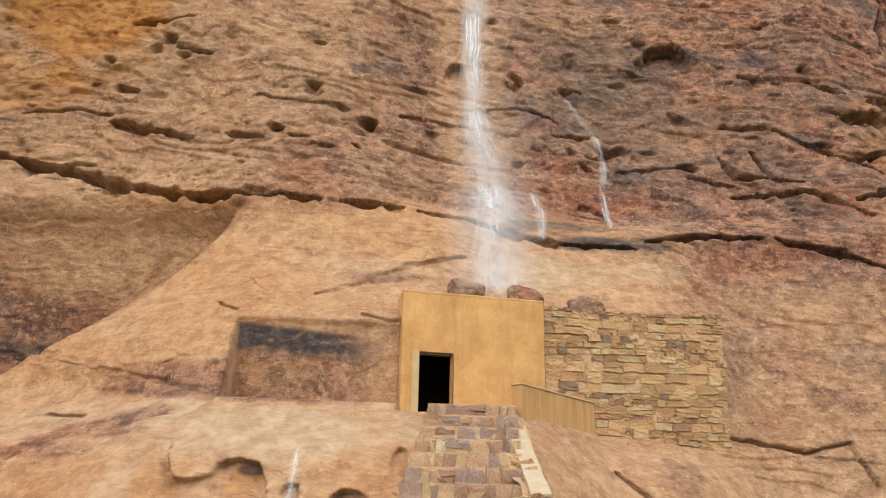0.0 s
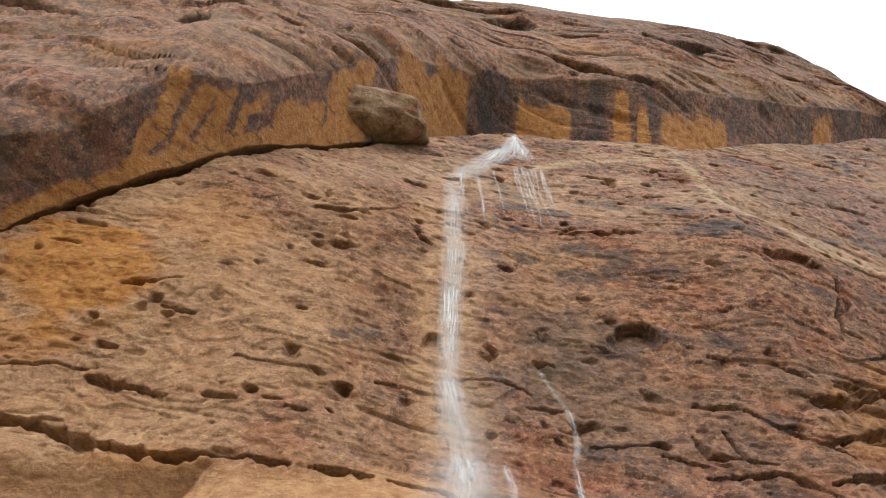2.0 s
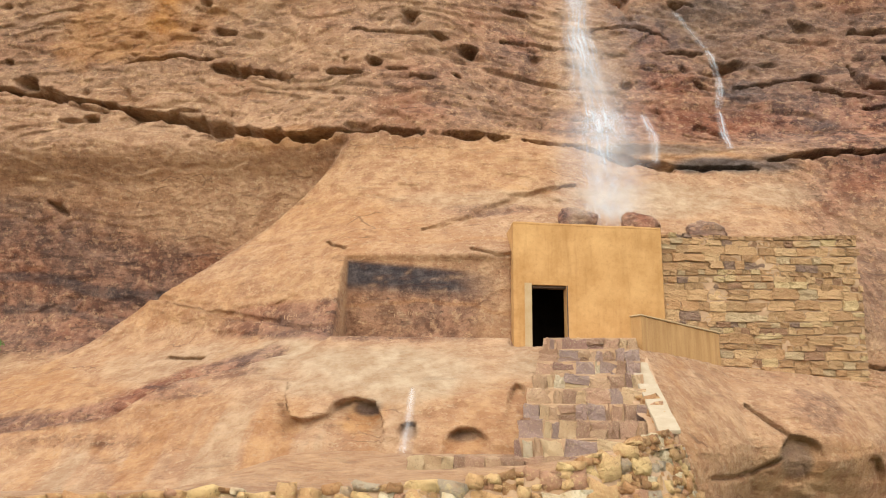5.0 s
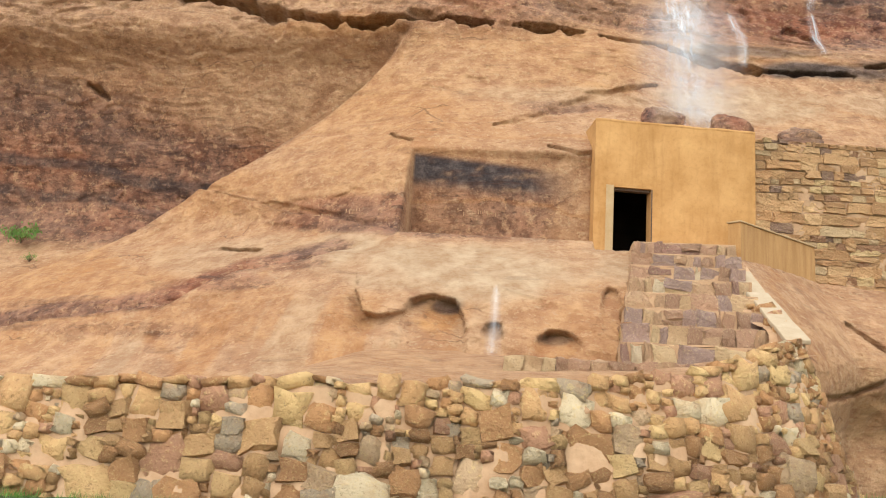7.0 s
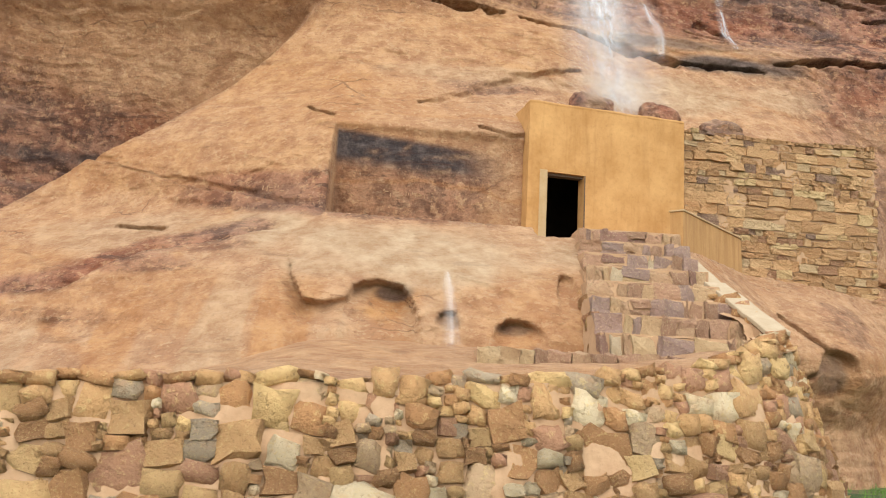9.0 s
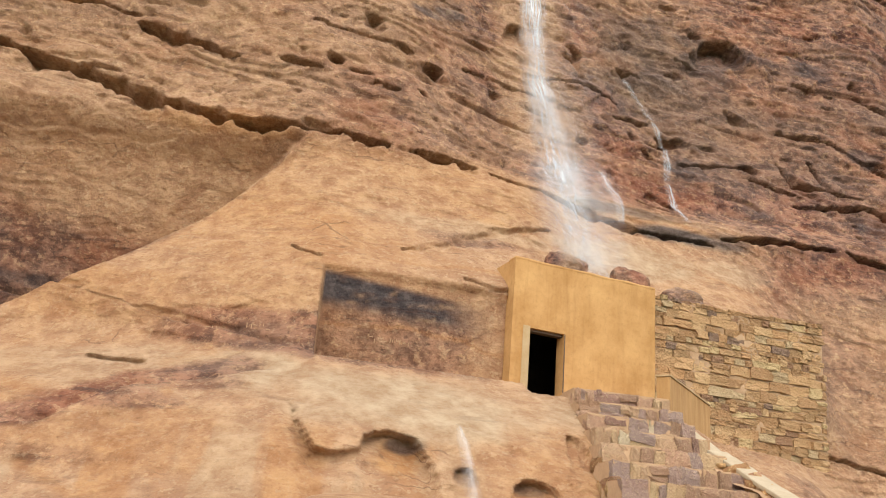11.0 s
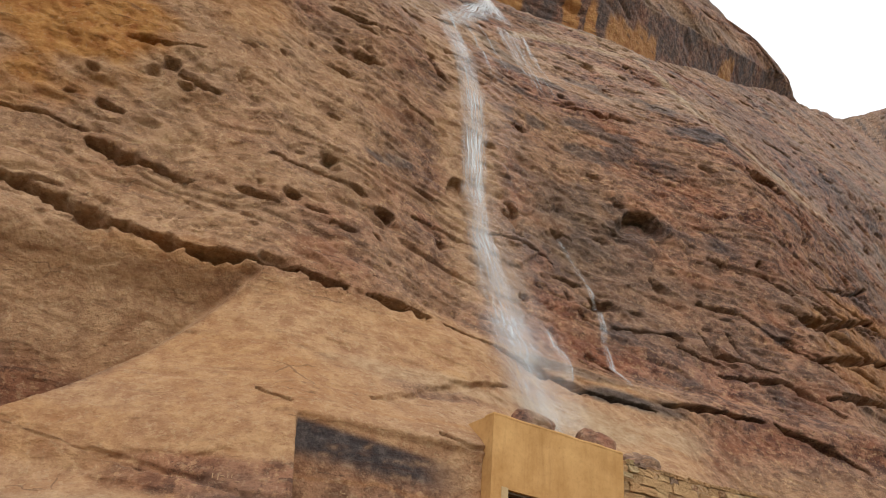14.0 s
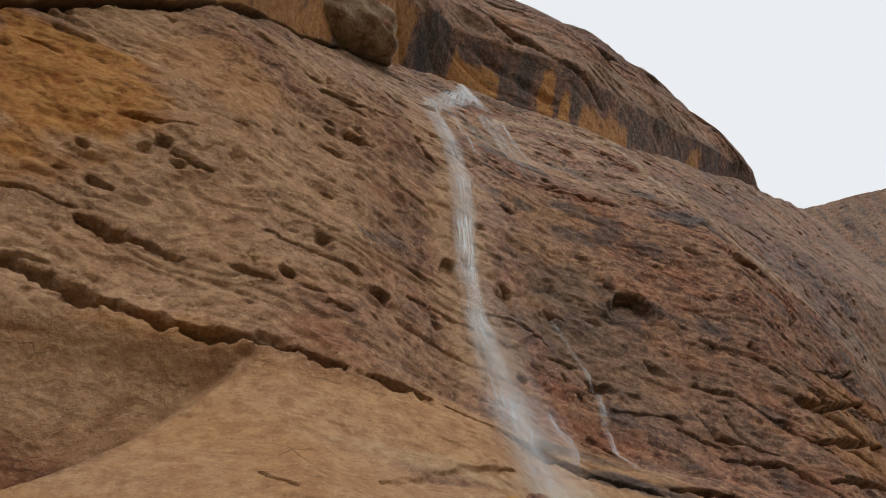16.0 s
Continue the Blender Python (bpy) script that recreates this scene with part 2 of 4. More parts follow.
def grain3(x, y, z):
    """Smooth value noise, -1 to 1, on arrays."""
    fx, fy, fz = np.floor(x), np.floor(y), np.floor(z)
    ix, iy, iz = fx.astype(np.int64), fy.astype(np.int64), fz.astype(np.int64)
    u, v, w = x - fx, y - fy, z - fz
    u, v, w = u * u * (3 - 2 * u), v * v * (3 - 2 * v), w * w * (3 - 2 * w)
    out = 0
    for a, wa in ((0, 1 - u), (1, u)):
        for b, wb in ((0, 1 - v), (1, v)):
            for c, wc in ((0, 1 - w), (1, w)):
                out = out + wa * wb * wc * lattice(ix + a, iy + b, iz + c)
    return out * 2 - 1


def fractal(x, z, scale, octaves=4, seed=0.0, flat=1.0):
    """Fractal noise over the cliff; flat > 1 draws it out along the bedding."""
    out, amp, f = 0, 1.0, 1 / scale
    for i in range(octaves):
        out = out + amp * grain3(x * f / flat + 17.3 * i, z * f + 0.11 * x * f + 31.7, np.full_like(x, seed + 5.1 * i))
        amp, f = amp * 0.5, f * 2.03
    return out


# ---- the cliff ----
def sstep(a, b, v):
    t = np.clip((v - a) / (b - a), 0, 1)
    return t * t * (3 - 2 * t)


def curve(v, knots):
    """A rounded polyline through knots (v, value)."""
    kx, ky = zip(*knots)
    return (np.interp(v - 0.35, kx, ky) + np.interp(v, kx, ky) + np.interp(v + 0.35, kx, ky)) / 3


APRON = [(-2, 21.3), (2.4, 21.9), (3.0, 22.3), (3.6, 23.0), (4.2, 23.6), (4.8, 24.6), (5.4, 25.6), (6.0, 26.7), (6.6, 27.5), (9, 28.6), (11.5, 31.2), (13, 32.2), (15, 33.4), (18, 35)]
RIGHT = [(-2, 28.8), (3, 30), (6, 31.3), (10, 33), (15, 34.8), (18, 35.6)]
BOWL = [(-2, 26), (3, 29.5), (5, 32), (7.0, 35), (8.5, 36), (11, 35.4), (13, 34.9), (15.5, 33.9), (18, 33.9)]
FACE = [(12, 33.4), (15.5, 34.9), (16.5, 35.4), (22, 37.4), (28, 39), (33, 40.3), (36, 41.8), (40, 44.3), (52, 51.3), (57, 53.9), (90, 70)]
SWAY = [(-40, -1.4), (-14, -1.5), (-11, -1.6), (-8, -2.2), (-4, -1.8), (0, -0.3), (2, 0), (8, 0.9), (14, 0.6), (20, -0.2), (25, 1.3), (32, 4), (45, 10), (70, 26), (130, 66)]
RIDGE = [(0, -24), (3, -21.5), (5.3, -18.6), (6.4, -16.8), (7.8, -14.7), (9.5, -12.2), (11.8, -9.9), (13.5, -8.6), (16, -7)]


def cliff_y(x, z):
    """How far back the bare cliff stands at (x, z)."""
    over = curve(x, [(-60, -2.0)] + [(a, b) for a, b in SWAY])
    face = curve(z, FACE) + over * (1 - 0.6 * sstep(36, 50, z)) - 0.2 * np.clip(z - 19, 0, 9) * sstep(-6, -12, x)
    apron = curve(z, APRON) + 0.4 * np.maximum(0, -6.5 - x) + (1.15 * np.clip(x - 2.6, 0, 3) + 0.25 * np.clip(x - 5.6, 0, 6)) * sstep(8, 5, z)
    apron = apron + 1.3 * sstep(-0.8, 4, x) * sstep(7, 9.5, z)
    apron = apron + 2.6 * np.maximum(0, curve(z, RIDGE) - x) ** 1.2
    apron = apron - 1.7 * sstep(2.8, 1.0, z) * sstep(-6, -9.5, x)
    right = curve(z, RIGHT) + 0.5 * np.clip(x - 24, 0, 60)
    low = apron + (right - apron) * sstep(7.5, 12.5, x)
    bowl = curve(z, BOWL) + 0.1 * np.maximum(0, -14 - x)
    k = 0.35
    h = np.clip(0.5 + 0.5 * (bowl - low) / k, 0, 1)
    low = bowl + (low - bowl) * h - k * h * (1 - h)
    low = low + 2.0 * sstep(3.4, 6.0, x) * sstep(3.4, 1.0, z) * sstep(16, 9, x)
    y = low + (face - low) * sstep(14.0, 16.2, z)
    # the upright cut of the recess, and the notch in which hut and wall stand
    cut = 28.95 + 0.02 * (x + 6.4)
    y = y + np.maximum(0, cut - y) * sstep(-6.5, -6.38, x) * sstep(-0.7, -1.0, x) * sstep(6.2, 6.4, z + 0.02 * (x + 6.4)) * sstep(9.4, 9.1, z + 0.02 * (x + 6.4))
    back = 30.1 + 0.2 * (x + 0.89)
    return y + np.maximum(0, back - y) * sstep(-1.0, -0.8, x) * sstep(10.6, 10.2, x) * sstep(5.75, 5.95, z + 0.07 * np.clip(x - 3, 0, 9)) * sstep(10.5, 10.0, z)


NICHE = (-6.42, -2.0, 6.1, 9.1)              # the cut recess: x0, x1, sill, top

# cracks and hollows: half height, depth, and their line over (x, z)
CRACKS = [
    (.38, .9, [(-27, 19.2), (-21.5, 18.4), (-16.8, 17.1), (-15.4, 16.9), (-13.7, 16.3), (-11.8, 15.8), (-10.2, 15.5), (-8.6, 15.5), (-6.4, 15.5)]),
    (.22, .5, [(-6.4, 15.6), (-4.6, 15.4)]),
    (.25, .6, [(-3.7, 15.4), (-2.3, 15.4), (-1.1, 15.4)]),
    (.30, .45, [(-0.5, 15.3), (1.6, 15.1), (3.6, 14.4), (5.4, 14.0), (8.6, 14.0)]),
    (.22, .7, [(9.2, 14.4), (11.5, 14.8), (14.0, 14.6)]),
    (.22, .7, [(14.5, 14.6), (17.2, 14.1), (19.1, 13.3)]),
    (.40, .6, [(-14.2, 19.5), (-12.4, 19.0), (-10.3, 18.6)]),
    (.12, .3, [(-18.1, 20.0), (-15.6, 20.1), (-14.3, 19.8)]),
    (.2, .4, [(-8.7, 18.7), (-7.2, 18.5)]),
    (.1, .25, [(-7.7, 20.9), (-4.4, 20.8)]),
    (.25, .4, [(-4.5, 20.8), (-3.9, 20.5)]),
    (.12, .25, [(-6.1, 18.8), (-5.3, 18.7)]),
    (.18, .3, [(-5.2, 18.4), (-4.3, 18.2)]),
    (.18, .4, [(-3.4, 18.6), (-3.1, 18.5)]),
    (.28, .5, [(-1.4, 22.7), (-0.3, 22.6)]),
    (.14, .3, [(-1.6, 20.8), (0.0, 20.9), (1.6, 20.6)]),
    (.25, .4, [(-5.9, 32.8), (-3.4, 33.0), (-1.0, 35.0)]),
    (.28, .7, [(-0.3, 32.4), (0.8, 31.5)]),
    (.18, .3, [(2.5, 21.8), (4.7, 22.3), (6.1, 21.7)]),
    (.2, .5, [(9.3, 25.3), (10.8, 25.2)]),
    (.35, .6, [(6.2, 23.9), (7.3, 23.7)]),
    (.16, .4, [(5.8, 20.9), (7.7, 21.0)]),
    (.2, .4, [(6.9, 19.1), (7.6, 18.8)]),
    (.28, .7, [(9.1, 35.0), (13.3, 35.4)]),
    (.3, .5, [(25.4, 33.0), (25.0, 29.4)]),
    (.22, .5, [(18.6, 24.6), (20.3, 23.7)]),
    (.4, .7, [(19.5, 22.5), (21.1, 21.8)]),
    (.35, .6, [(21.4, 23.4), (24.5, 23.6)]),
    (.2, .4, [(15.4, 25.0), (17.3, 24.5)]),
    (.18, .5, [(14.0, 21.8), (16.6, 21.5), (18.5, 20.1), (20.7, 18.7)]),
    (.16, .4, [(8.6, 18.8), (12.1, 19.2)]),
    (.16, .4, [(11.9, 18.5), (13.9, 18.0)]),
    (.28, .5, [(13.7, 19.9), (14.1, 18.6), (16.2, 18.4)]),
    (.12, .3, [(-13.8, 24.7), (-11.2, 25.1)]),
    (.2, .4, [(-11.8, 23.4), (-10.2, 23.1)]),
    (.34, .2, [(-4.0, 10.5), (-2.8, 10.9), (-1.8, 11.5), (-0.1, 12.3), (1.2, 12.8)]),
    (.3, .4, [(-21.0, 13.5), (-20.1, 12.9)]),
    (.04, .07, [(-17.0, 9.1), (-11.9, 7.7), (-9.9, 7.15), (-8.6, 6.9)]),
    (.06, .2, [(-12.1, 5.8), (-10.7, 5.6)]),
    (.1, .3, [(10.6, 5.9), (13.4, 5.4), (14.9, 5.7)]),
    (.1, .3, [(14.9, 5.7), (15.4, 4.2)]),
    (.07, .15, [(-2.2, 9.5), (-1.0, 9.2)]),
    (.06, .2, [(-7.4, 10.0), (-6.6, 9.6)]),
    (.08, .3, [(4.1, 2.1), (5.6, 2.3), (6.5, 2.7)]),
    (.07, .3, [(5.9, 4.2), (6.4, 3.7), (6.8, 3.2), (7.2, 2.2)]),
    (.5, .9, [(19.5, 22.3), (22.1, 22.4), (29.5, 26.1)]),
    (.4, .8, [(19.4, 19.4), (29.0, 22.9)]),
    (.28, .6, [(15.0, 20.1), (15.7, 18.4), (17.1, 18.3)]),
    (.3, .6, [(25.3, 33.1), (24.6, 30.3), (23.8, 27.9)]),
    (.25, .6, [(19.1, 17.2), (23.7, 18.1)]),
    (.3, .6, [(23.4, 25.8), (29.0, 27.9), (31.0, 29.4)]),
    (.25, .5, [(21.5, 23.8), (25.7, 24.1), (33.3, 25.8)]),
    (.2, .5, [(13.6, 17.3), (17.3, 17.7), (19.5, 16.2)]),
    (.22, .5, [(20.0, 17.6), (27.2, 18.7)]),
]


# arched hollows under a sharp brow: middle, top, half width, height, depth
HOLLOWS = [(-1.97, 3.22, 0.55, 0.6, 0.5), (-3.4, 3.35, 0.26, 0.5, 0.3), (-0.72, 4.4, 0.3, 0.95, 0.35), (6.9, 3.3, 0.7, 1.3, 0.6), (9.6, 2.9, 0.5, 0.8, 0.4), (12.0, 27.2, 1.6, 1.9, 1.3), (23.2, 34.9, 2.4, 1.6, 0.8), (1.0, 24.9, 0.55, 1.6, 0.7)]


def line_distance(x, z, line):
    """Distance of each place from a polyline, and how far along it (0 to 1)."""
    best = np.full(x.shape, 1e9)
    along = np.zeros(x.shape)
    n = len(line) - 1
    for i, ((ax, az), (bx, bz)) in enumerate(zip(line, line[1:])):
        dx, dz = bx - ax, bz - az
        t = np.clip(((x - ax) * dx + (z - az) * dz) / (dx * dx + dz * dz + 1e-9), 0, 1)
        d = np.hypot(x - ax - t * dx, z - az - t * dz)
        near = d < best
        best = np.where(near, d, best)
        along = np.where(near, (i + t) / n, along)
    return best, along


def carve(x, z, wob):
    """How deep the cracks, hollows and bedding ledges cut at (x, z)."""
    cut = np.zeros(x.shape)
    for w, d, line in CRACKS:
        lx, lz = [p[0] for p in line], [p[1] for p in line]
        pick = (x > min(lx) - 3) & (x < max(lx) + 3) & (z > min(lz) - 3) & (z < max(lz) + 3)
        if not pick.any():
            continue
        px, pz, pw = x[pick], z[pick], wob[pick]
        ragged = fractal(px, pz, 0.5, 3, 151.0)
        dist, along = line_distance(px + 0.15 * pw, pz + 0.07 * pw + 0.05 * ragged, line)
        size = w * np.clip(0.85 + (0.32 * pw + 0.3 * ragged) * min(1, w / 0.25), 0.15, 2) * (0.15 + np.sin(np.pi * np.clip(along, 0, 1)) ** 0.6)
        size = np.maximum((0.8 if w > 0.3 else 0.62) * size * (1 + 0.3 * ragged), 0.07)
        hollow = 1.3 * min(d, 3.2 * w + 0.05) * sstep(1.25, 0.2, dist / size)
        # the brow over a crack stands a little proud
        brow = -0.1 * d * np.exp(-((dist / (2.6 * w + 0.15)) ** 2)) * (dist >= size)
        cut[pick] = np.where(hollow > cut[pick], hollow, cut[pick]) + brow
    for cx, top, half, tall, d in HOLLOWS:
        pick = (np.abs(x - cx) < 2 * half + 0.5) & (np.abs(z - top) < 2 * tall + 0.5)
        if not pick.any():
            continue
        px, pz, pw = x[pick], z[pick], wob[pick]
        torn = fractal(px, pz, 0.45, 3, 155.0)
        side = (px - cx) / half + 0.2 * pw + 0.1 * torn
        drop = (top - 0.55 * tall * np.clip(np.abs(side), 0, 2) ** 2.4 - pz - 0.12 * tall * pw - 0.08 * tall * torn) / tall
        bay = d * sstep(0.0, 0.14, drop) * np.clip(1.1 - drop, 0, 1) * sstep(1.15, 0.45, np.abs(side))
        cut[pick] = np.maximum(cut[pick], bay)
    return cut


def beds(x, z, gap, seed, thin, rare=0.4):
    """Broken notches along the bedding, 0 to 1, about gap apart."""
    level = (z + 0.14 * x) / gap + 0.55 * fractal(x, z, 3.2 * gap, 3, seed, 2.2)
    off = np.abs(level - np.floor(level) - 0.5)
    part_of = sstep(rare, rare + 0.4, fractal(x, z, 1.3 * gap, 3, seed + 2.0, 3.0) + 0.25 * fractal(x, z, 0.4 * gap, 2, seed + 4.0))
    return sstep(thin * (0.45 + 0.75 * part_of), 0.0, off) * part_of


# the torn brow over the low rock: x, height of the brow, depth of the scoop below it
SCOOP = [(-7.25, 4.7, 0), (-7.0, 4.68, 0.14), (-6.75, 4.0, 0.3), (-6.45, 3.5, 0.62), (-6.05, 3.45, 0.42), (-5.6, 3.6, 0.32), (-5.4, 3.9, 0.5), (-4.95, 4.1, 0.62), (-4.35, 3.92, 0.6), (-4.1, 3.5, 0.5), (-4.0, 3.2, 0.3), (-3.92, 3.1, 0)]
# edges where an upper layer has broken away and a lower one stands proud: step, reach down, line over (x, z)
LEDGES = [
    (0.28, 1.2, [(-20, 2.5), (-16.8, 3.1), (-12.2, 3.75), (-11.8, 4.1), (-10.5, 4.75), (-8, 5.5), (-7.2, 5.6)]),
    (0.14, 0.7, [(-19, 4.8), (-17.8, 4.85), (-14.8, 4.95), (-13, 4.35), (-11.8, 4.15)]),
    (0.06, 0.4, [(-15.6, 2.8), (-14.5, 3.2), (-13.6, 3.0), (-13.1, 2.7), (-12.2, 2.62)]),
    (0.22, 0.8, [(-17, 9.1), (-11.9, 7.7), (-9.9, 7.15), (-7.7, 6.65), (-6.5, 6.4)]),
    (0.10, 0.5, [(-3.9, 4.45), (-2.8, 4.3), (-1.6, 4.2), (-1.0, 4.35)]),
]


def relief(x, z):
    """All of the cliff's relief on top of cliff_y, back positive."""
    tall = sstep(14, 17, z)
    wob = fractal(x, z, 1.5, 3, 3.0)
    torn = fractal(x, z, 0.4, 3, 5.0)
    big = fractal(x, z, 7.0, 3, 1.0, 1.8)
    bed = fractal(x, z, 1.1, 4, 7.0, 4.0)
    small = fractal(x, z, 0.5, 3, 19.0, 1.6)
    rough = 0.3 + 0.7 * tall
    y = 0.3 * big * (0.35 + 0.65 * tall) + 0.09 * bed * rough + 0.045 * small * rough
    # plates along the bedding, each with a sharp broken edge
    for scale, flat, seed, step in ((3.2, 2.6, 111.0, 0.1), (1.3, 3.0, 117.0, 0.05)):
        t = 2.6 * fractal(x, z, scale, 4, seed, flat) + 0.25 * z / scale
        t0 = np.floor(t)
        y = y + step * (t0 + sstep(0.86, 1.0, t - t0) - 0.55 * (t - t0) - 0.45 * t) * (0.5 + 0.5 * tall)
    y = y + tall * (0.3 * beds(x, z, 2.3, 121.0, 0.07, 0.55) + (0.1 + 0.12 * sstep(0, 8, x)) * beds(x, z, 0.95, 125.0, 0.1, 0.5)) + (0.03 + 0.07 * tall) * beds(x, z, 0.45, 129.0, 0.16, 0.4)
    # red beds weathered into fat ledges far along the face
    far = sstep(18.5, 21.5, x + 1.0 * wob - 0.15 * (z - 15)) * sstep(33, 27, z) * sstep(11, 14, z)
    pick = far > 0
    if pick.any():
        y[pick] += far[pick] * (0.45 * beds(x[pick], z[pick], 2.2, 201.0, 0.12, 0.05) + 0.25 * beds(x[pick], z[pick], 0.8, 205.0, 0.18, 0.2))
    # small pits scattered over the face
    pit = fractal(x, z, 0.7, 2, 29.0, 1.9)
    y = y + 0.55 * np.clip(pit - 0.82, 0, 1) / 0.4 * (0.12 + 1.2 * tall)
    chip = fractal(x, z, 0.3, 2, 33.0, 2.2)
    y = y + (0.012 + 0.03 * tall) * chip + 0.06 * np.clip(np.abs(chip) - 0.45, 0, 1) * (0.4 + tall)
    for step, reach, line in LEDGES:
        lx = [q[0] for q in line]
        drop = np.interp(x, lx, [q[1] for q in line]) + 0.1 * wob + 0.05 * torn - z
        ends = sstep(lx[0], lx[0] + 0.6, x) * sstep(lx[-1], lx[-1] - 0.6, x)
        y = y - step * ends * sstep(0.0, 0.07, drop) * sstep(reach, 0.1, drop) * (1 + 0.4 * wob)
        y = y + 0.5 * step * ends * sstep(-0.3, -0.02, drop) * (drop < 0)
    sx = [q[0] for q in SCOOP]
    px = x + 0.06 * torn
    brow = np.interp(px, sx, [q[1] for q in SCOOP])
    drop = brow + 0.05 * torn - z
    y = y + np.interp(px, sx, [q[2] for q in SCOOP]) * sstep(0.0, 0.1, drop) * np.clip(1.15 - drop / (brow - 2.1), 0, 1) * (1 + 0.25 * torn)
    x0, x1, z0, z1 = NICHE
    dressed = sstep(x0 - 0.1, x0, x) * sstep(10.6, 10.3, x) * sstep(z0 - 0.3, z0 - 0.1, z) * sstep(z1 + 1.2, z1, z)
    y = y * (1 - 0.7 * dressed)
    # the room dug in behind the hut's front
    room = 3.2 * sstep(-0.45, -0.3, x) * sstep(3.5, 3.35, x) * sstep(6.05, 6.2, z) * sstep(9.6, 9.45, z)
    return y + carve(x, z, wob) + room


def grid_mesh(name, x, y, z, material, fields, parent=None):
    """A mesh over the arrays x, y, z (rows by columns), with float fields on its points."""
    rows, cols = x.shape
    me = bpy.data.meshes.new(name)
    co = np.stack([x, y, z], -1).reshape(-1, 3).astype(np.float32)
    a = (np.arange(rows - 1)[:, None] * cols + np.arange(cols - 1)[None]).ravel()
    quads = np.stack([a, a + 1, a + cols + 1, a + cols], -1).astype(np.int32)
    me.vertices.add(len(co))
    me.vertices.foreach_set("co", co.ravel())
    me.loops.add(quads.size)
    me.loops.foreach_set("vertex_index", quads.ravel())
    me.polygons.add(len(quads))
    me.polygons.foreach_set("loop_start", np.arange(0, quads.size, 4, dtype=np.int32))
    me.polygons.foreach_set("loop_total", np.full(len(quads), 4, dtype=np.int32))
    me.polygons.foreach_set("use_smooth", np.ones(len(quads), dtype=bool))
    me.update(calc_edges=True)
    for key, value in fields.items():
        me.attributes.new(key, "FLOAT", "POINT").data.foreach_set("value", np.clip(value, 0, 1).astype(np.float32).ravel())
    me.materials.append(material)
    ob = new(name, me)
    ob.parent = parent
    return ob


ROOF = [(-60, 22), (-30, 23), (-20.8, 27.2), (-17.7, 30.1), (-13.3, 33.9), (-7.2, 41.4), (-0.1, 49.4), (6.9, 53.5), (13.5, 53.5), (21.4, 53.1), (27.4, 56.5), (33.9, 59.9), (49, 69), (70, 83), (100, 105), (130, 126)]
LIP = [(-60, 26), (-30, 27), (-21, 30.7), (-18.8, 31.8), (-16.5, 34.2), (-14.8, 37.2), (-12, 38.9), (-10, 41), (-8, 44.7), (-5, 50.1), (-2, 54.9), (0, 56.9), (3, 59), (6.7, 61.6), (10, 62.9), (13.6, 63.6), (21.8, 63.9), (27, 65.8), (34, 68.6), (42, 72.3), (49.6, 76.4), (60, 81.5), (65, 82.5), (70, 83.8)]
LIP_OUT = [(-60, 2.8), (-14, 2.8), (-5, 2.4), (0, 1.0), (6, -1.5), (14, -3.5), (70, -3.0)]
CROWN = [(-60, 98), (-30, 93), (-22, 88), (-16.5, 84.4), (-11, 82.3), (-7, 81.9), (-1, 84.5), (4.5, 86.2), (10, 87.4), (15, 88.2), (20, 88.4), (25, 89.4), (31, 92.2), (38, 94.6), (43, 95.5), (49, 97.3), (53, 95.5), (56, 91.5), (60, 88), (65, 86.5), (70, 85.5)]
CROWN_Y = [(-60, 62), (-11, 62), (-7, 63), (-1, 64), (4.5, 65), (10, 66), (15, 67), (20, 67.5), (25, 68.3), (31, 71), (38, 74), (43, 75.5), (49, 78), (53, 78.6), (56, 77.8), (60, 77.5), (70, 82)]
RIM = [(8.1, 45.3), (11.5, 47.4), (15, 48.4), (19.5, 49.2), (20.5, 41), (24.1, 38.2), (28.2, 37), (33, 36)]


def spots(x, z, places):
    """Soft blotches: (x, z, half width, half height, strength)."""
    out = np.zeros(x.shape)
    edge = fractal(x, z, 1.6, 4, 41.0, 1.6)
    for cx, cz, rx, rz, k in places:
        d = np.hypot((x - cx) / rx, (z - cz) / rz) + 0.45 * edge
        out = np.maximum(out, k * sstep(1.15, 0.6, d))
    return out


